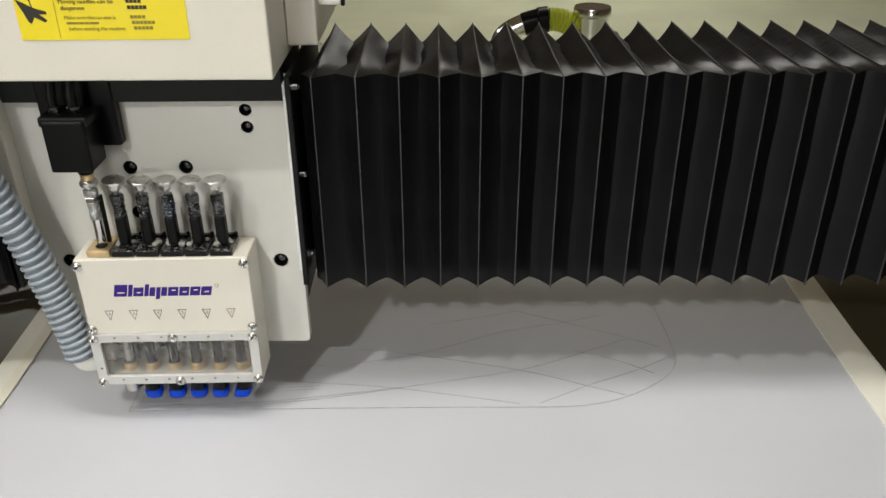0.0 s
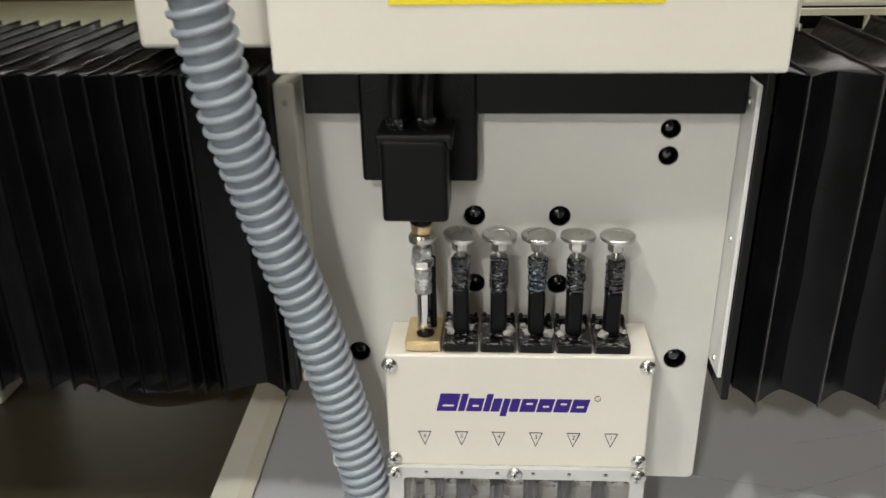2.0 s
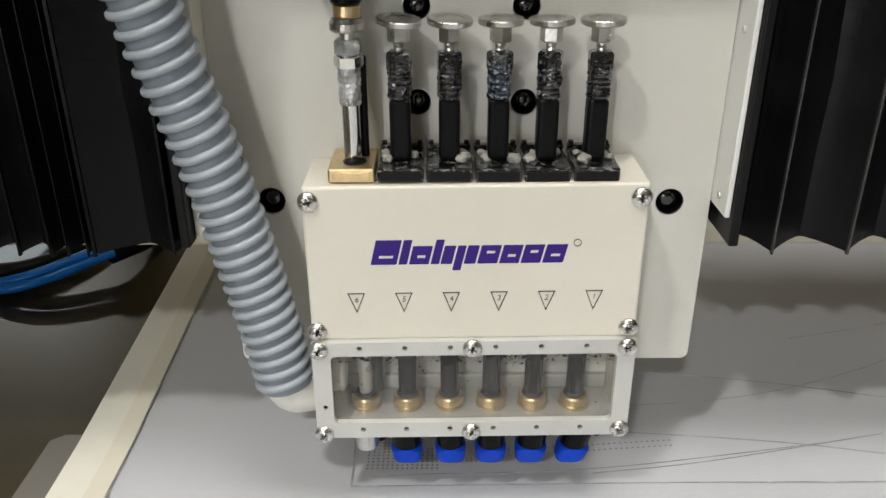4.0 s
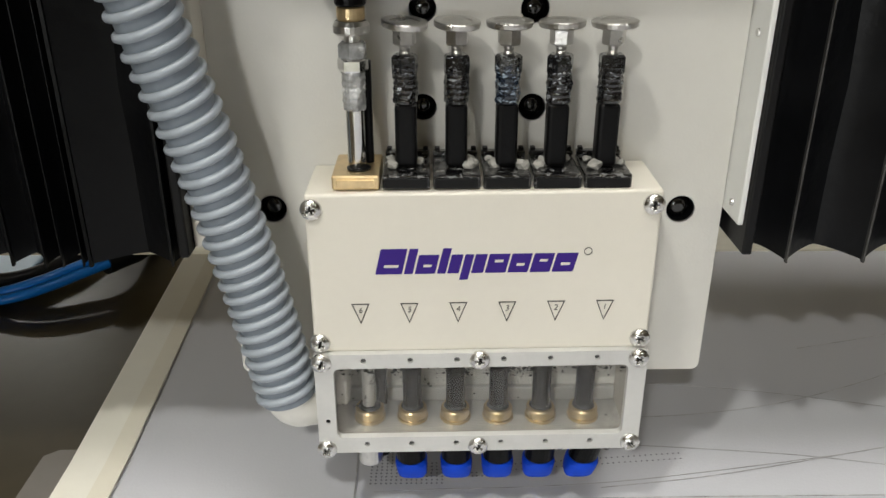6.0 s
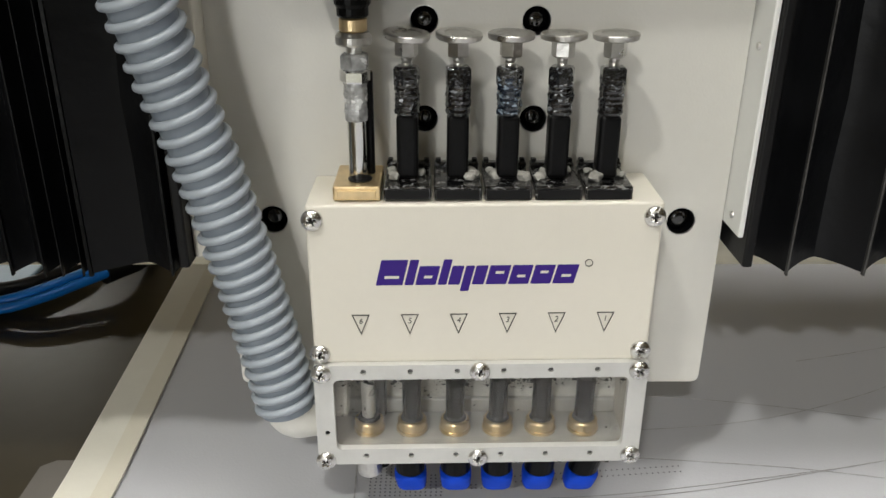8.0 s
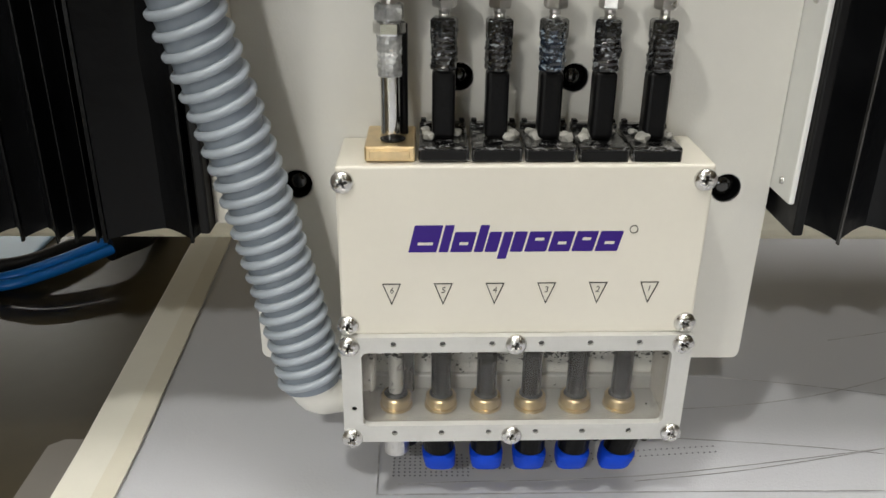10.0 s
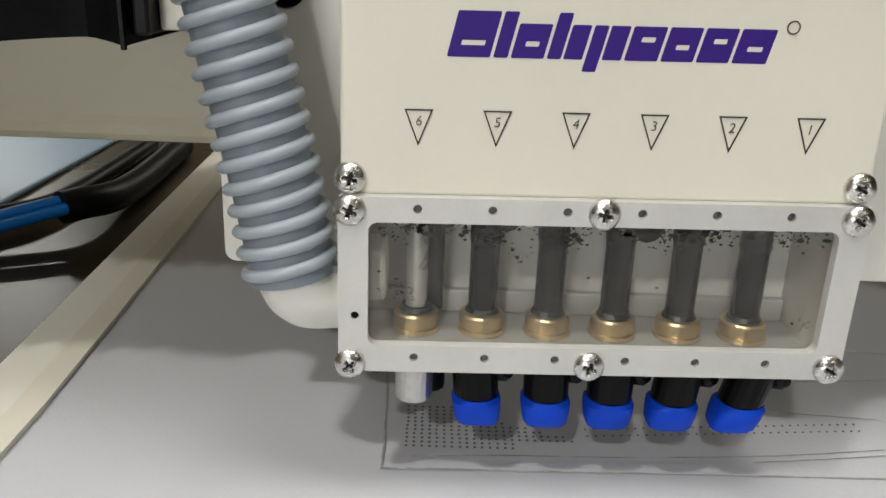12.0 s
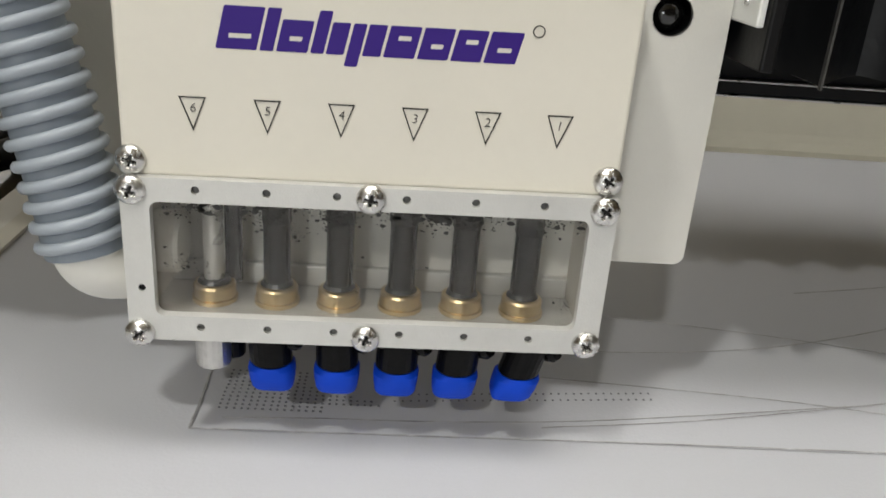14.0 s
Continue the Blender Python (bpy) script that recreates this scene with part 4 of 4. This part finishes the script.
# tools seen through the window, and their tips
for k, x in enumerate(TX):
    first = k == 0
    shaft = part("tool_shaft", turned(x + 0.0005, 0.019, [(0.0036 if first else 0.0049, 0.0600), (0.0036 if first else 0.0049, 0.1050)], 20), PALESHAFT if first else DARKST, head, "pale slim shaft" if first else "dark steel shaft", smooth=True)
    if not first:
        part("oil_film", rough_tube(x + 0.0005, 0.019, 0.0868 + 0.0032 * noise.noise((k * 1.7, 0.3, 0)), 0.1049, 0.0051, 2 + k, 0.06), OILM, shaft, "dark wet oil film on the upper shaft", smooth=True)
    if first:
        part("backing_rod", turned(x + 0.0065, 0.025, [(0.0032, 0.0600), (0.0032, 0.1050)], 14), DARKST, shaft)
    part("brass_collar", turned(x + 0.0005, 0.019, [(0.0082, 0.0546), (0.0082, 0.0560), (0.0074, 0.0563), (0.0076, 0.0568), (0.0076, 0.0606), (0.0070, 0.0614), (0.0050, 0.0616)], 28), BRASS, shaft, "brass guide collar")
    part("grease_ring", turned(x + 0.0005, 0.019, [(0.0048, 0.0615), (0.0060, 0.0618), (0.0051, 0.0632)], 18), GRIME, shaft)
for cx, cz, r in ((-0.0465, 0.090, 0.0050), (0.0245, 0.0885, 0.0066), (-0.0250, 0.0895, 0.0052)):
    part("oil_smear", lathe([(0, 0.0003), (r * 0.3, 0.0003), (r * 0.35, 0.0002), (r * 0.8, 0.0004), (r, 0)], facing(cx, 0.0364, cz), 18), GRIME, head, "dark oil smear")

TIPY = 0.012
part("nozzle_stub", turned(TX[0] + 0.0005, 0.014, [(0.0062, 0.0310), (0.0064, 0.0318), (0.0064, 0.0486)], 22), STEEL, head, "steel nozzle stub")
part("stub_guard", turned(TX[0] + 0.0065, 0.019, [(0.0045, 0.0320), (0.0048, 0.0328), (0.0048, 0.0486)], 14), BLACKPL, head)
part("stub_pin", lathe([(0, -0.004), (0.0032, -0.004), (0.0036, 0.002), (0, 0.004)], facing(-0.0690, 0.012, 0.0445), 14), BLACKPL, head)
for k in range(1, 6):
    x = TX[k] + (-0.0012, 0.0008, 0.0006, 0.0010, 0.0032)[k - 1]
    lean = (0.08, 0.02, -0.02, -0.10, -0.26)[k - 1]
    tilt = Matrix.Translation((x, TIPY, 0.0420)) @ Matrix.Shear("XY", 4, (-lean, 0.0))
    neck = part("tool_neck", lathe([(0, 0.0065), (0.0074, 0.0065), (0.0078, 0.004), (0.0078, -0.0075), (0.0070, -0.0085), (0, -0.0085)], tilt, 22), BLACKPL, head, "black tool neck")
    bb = bmesh.new()
    rings = []
    for z, w, d, rr in ((-0.0080, 0.0079, 0.0079, 1.0), (-0.0096, 0.0085, 0.0083, 0.85), (-0.0130, 0.0083, 0.0077, 0.8), (-0.0168, 0.0077, 0.0068, 0.75), (-0.0182, 0.0069, 0.0056, 0.75)):
        ring = []
        for i in range(24):
            a = 2 * math.pi * i / 24
            c, s = math.cos(a), math.sin(a)
            sq = (abs(c) ** (2 / (2 + 2 * (1 - rr) * 3)) * (1 if c > 0 else -1), abs(s) ** (2 / (2 + 2 * (1 - rr) * 3)) * (1 if s > 0 else -1))
            ring.append(bb.verts.new(tilt @ Vector((sq[0] * w, sq[1] * d, z))))
        rings.append(ring)
    for a, c in zip(rings, rings[1:]):
        for i in range(24):
            j = (i + 1) % 24
            bb.faces.new((a[i], a[j], c[j], c[i]))
    bb.faces.new(rings[0])
    bb.faces.new(rings[-1][::-1])
    part("tip", bb, BLUE, neck, "blue plastic tip", smooth=True)
    part("set_screw", lathe([(0, -0.009), (0.0034, -0.009), (0.0038, 0.001), (0.0026, 0.003), (0, 0.003)], Matrix.Translation((x + 0.0092, TIPY - 0.002, 0.0435)) @ pose(0, 0, 0, 70, 0, 40), 14), BLACKPL, neck)

# ---- suction hose ----
hose = thing("suction_hose", (-0.09, 0.005, 0.06), "grey ribbed suction hose with a white elbow at the head", "hose")
line = smooth_line([(-0.0955, 0.006, 0.0765), (-0.1004, 0.008, 0.104), (-0.1109, 0.011, 0.150), (-0.1219, 0.009, 0.200), (-0.1338, 0.002, 0.250),
                    (-0.1433, -0.009, 0.300), (-0.1505, -0.025, 0.360), (-0.156, -0.034, 0.440), (-0.158, -0.030, 0.56), (-0.15, 0.0, 0.66)], 14)
part("hose_wall", sweep(line, 0.0132, 24), HOSE, hose, smooth=True)
# the rib winds round the wall
dist = [0.0]
for p, q in zip(line, line[1:]):
    dist.append(dist[-1] + (q - p).length)
rib_pts = []
per = 22
k, i, s = 0, 0, 0.0
side = Vector((1, 0, 0))
while s < dist[-1]:
    while k < len(line) - 2 and dist[k + 1] < s:
        k += 1
    f = (s - dist[k]) / max(1e-9, dist[k + 1] - dist[k])
    c = line[k].lerp(line[k + 1], f)
    d = (line[min(k + 2, len(line) - 1)] - line[max(k - 1, 0)]).normalized()
    u = (side - d * side.dot(d)).normalized()
    w = d.cross(u)
    a = 2 * math.pi * i / per
    rib_pts.append(c + 0.0138 * (math.cos(a) * u + math.sin(a) * w))
    # the turns open up away from the elbow
    s += (0.0070 + 0.0016 * min(1.0, max(0.0, (s - 0.05) / 0.10))) / per
    i += 1
part("hose_rib", sweep(rib_pts, 0.0020, 12), RIB, hose, "lighter raised spiral rib", smooth=True)
part("elbow", sweep(smooth_line([(-0.0955, 0.006, 0.0810), (-0.0943, 0.007, 0.0745), (-0.0910, 0.009, 0.0705), (-0.086, 0.012, 0.0690), (-0.0797, 0.014, 0.0687)], 6), [0.0118] * 25, 24), WHITEPL, hose, "white plastic elbow", smooth=True)

# ---- air lines and clutter at the table's left end ----
for k, (dz, off) in enumerate(((0.0, 0.0), (0.004, 0.0085), (-0.003, 0.017))):
    al = thing("air_line", (-0.40, 0.25 + off, -0.03), "glossy blue air line lying beside the table", "hose", "blue air lines")
    part("tube", sweep(smooth_line([(-0.312 - 0.5 * off, 0.342 + off, -0.006 + dz), (-0.334 - 0.5 * off, 0.322 + off, -0.009 + dz), (-0.360 - 0.4 * off, 0.301 + off, -0.013 + dz), (-0.390, 0.290 + off, -0.018 + dz), (-0.43, 0.298 + off, -0.024), (-0.50, 0.312 + off, -0.0255), (-0.80, 0.33 + off, -0.0255)], 8), 0.0045, 12), BLUEHOSE, al, smooth=True)
sl = thing("cable_sleeve", (-0.30, 0.36, -0.03), "black sleeve that gathers the air lines", "sleeve")
part("sleeve", sweep(smooth_line([(-0.322, 0.340, -0.007), (-0.312, 0.354, -0.007), (-0.304, 0.376, -0.010), (-0.303, 0.410, -0.014), (-0.306, 0.47, -0.0175), (-0.312, 0.60, -0.0175)], 6), 0.0122, 16), BLACK, sl, smooth=True)
cable = thing("black_cable", (-0.36, 0.36, -0.03), "black cable lying along the air lines", "cable")
part("jacket", sweep(smooth_line([(-0.80, 0.370, -0.0215), (-0.50, 0.338, -0.0215), (-0.412, 0.325, -0.0195), (-0.372, 0.358, -0.0195), (-0.352, 0.420, -0.0215), (-0.350, 0.62, -0.0215)], 8), 0.0082, 14), BLACK, cable, smooth=True)
tray = thing("plastic_tray", (-0.5, 0.48, -0.03), "pale blue plastic sheet piece behind the beam", "sheet")
part("panel", box(-0.90, -0.402, 0.335, 0.72, -0.0298, -0.0245, 0.002, 3), PALEBLUE, tray)

# ---- behind the gantry, on the hall floor ----
rack = thing("rack_frame", (1.9, 6.85, -0.85), "white rail frame standing low on the floor", "frame")
part("rail", box(-2.9, 5.9, 6.83, 6.90, -0.665, -0.610, 0.004), CREAM, rack)
for k in range(8):
    px = -2.02 + 1.02 * k
    part("post", box(px - 0.026, px + 0.026, 6.84, 6.89, -0.8495, -0.6655, 0.004), CREAM, rack)
part("dark_back", box(-2.9, 5.9, 7.3, 7.35, -0.8495, -0.55, 0.004), BLACK, rack, "dark opening behind the rail")
part("shelf", box(-2.9, 5.9, 6.92, 8.6, -0.60, -0.565, 0.004), CREAM, rack, "pale shelf above the rail")

UP = 0.10
can = thing("filter_canister", (1.155, 4.2, -0.85), "polished chrome filter canister on the floor", "canister")
part("body", turned(1.155, 4.2, [(0.092, -0.8495), (0.096, -0.845), (0.096, -0.625 + UP), (0.092, -0.622 + UP)], 36), CHROME, can, smooth=True)
part("lid", turned(1.155, 4.2, [(0.104, -0.6215 + UP), (0.110, -0.615 + UP), (0.110, -0.585 + UP), (0.104, -0.572 + UP), (0.04, -0.566 + UP)], 36), CHROME, can, "chrome lid", smooth=True)
part("handle", sweep(smooth_line([(1.262, 4.2, -0.62), (1.31, 4.2, -0.63), (1.315, 4.2, -0.70), (1.248, 4.2, -0.72)], 6), 0.008, 8), STEEL, can, smooth=True)
duct = thing("duct_elbow", (0.66, 4.2, -0.85), "chrome elbow pipe with black cuff and lime hose", "pipe")
part("elbow", sweep(smooth_line([(0.615, 4.2, -0.848), (0.620, 4.2, -0.70), (0.665, 4.2, -0.622), (0.76, 4.2, -0.572)], 8), 0.060, 24), CHROME, duct, smooth=True)
part("cuff", sweep([(0.755, 4.2, -0.575), (0.80, 4.2, -0.560), (0.84, 4.2, -0.551), (0.845, 4.2, -0.550), (0.90, 4.2, -0.544)], [0.066, 0.066, 0.066, 0.074, 0.074], 24), BLACKPL, duct, "black rubber cuff", smooth=True)
pts = smooth_line([(0.90, 4.2, -0.544), (0.97, 4.2, -0.550), (1.03, 4.2, -0.572), (1.075, 4.2, -0.60)], 6)
part("hose", sweep(pts, [0.060 if k % 2 else 0.070 for k in range(len(pts))], 20), LIME, duct, "yellow-green corrugated hose")
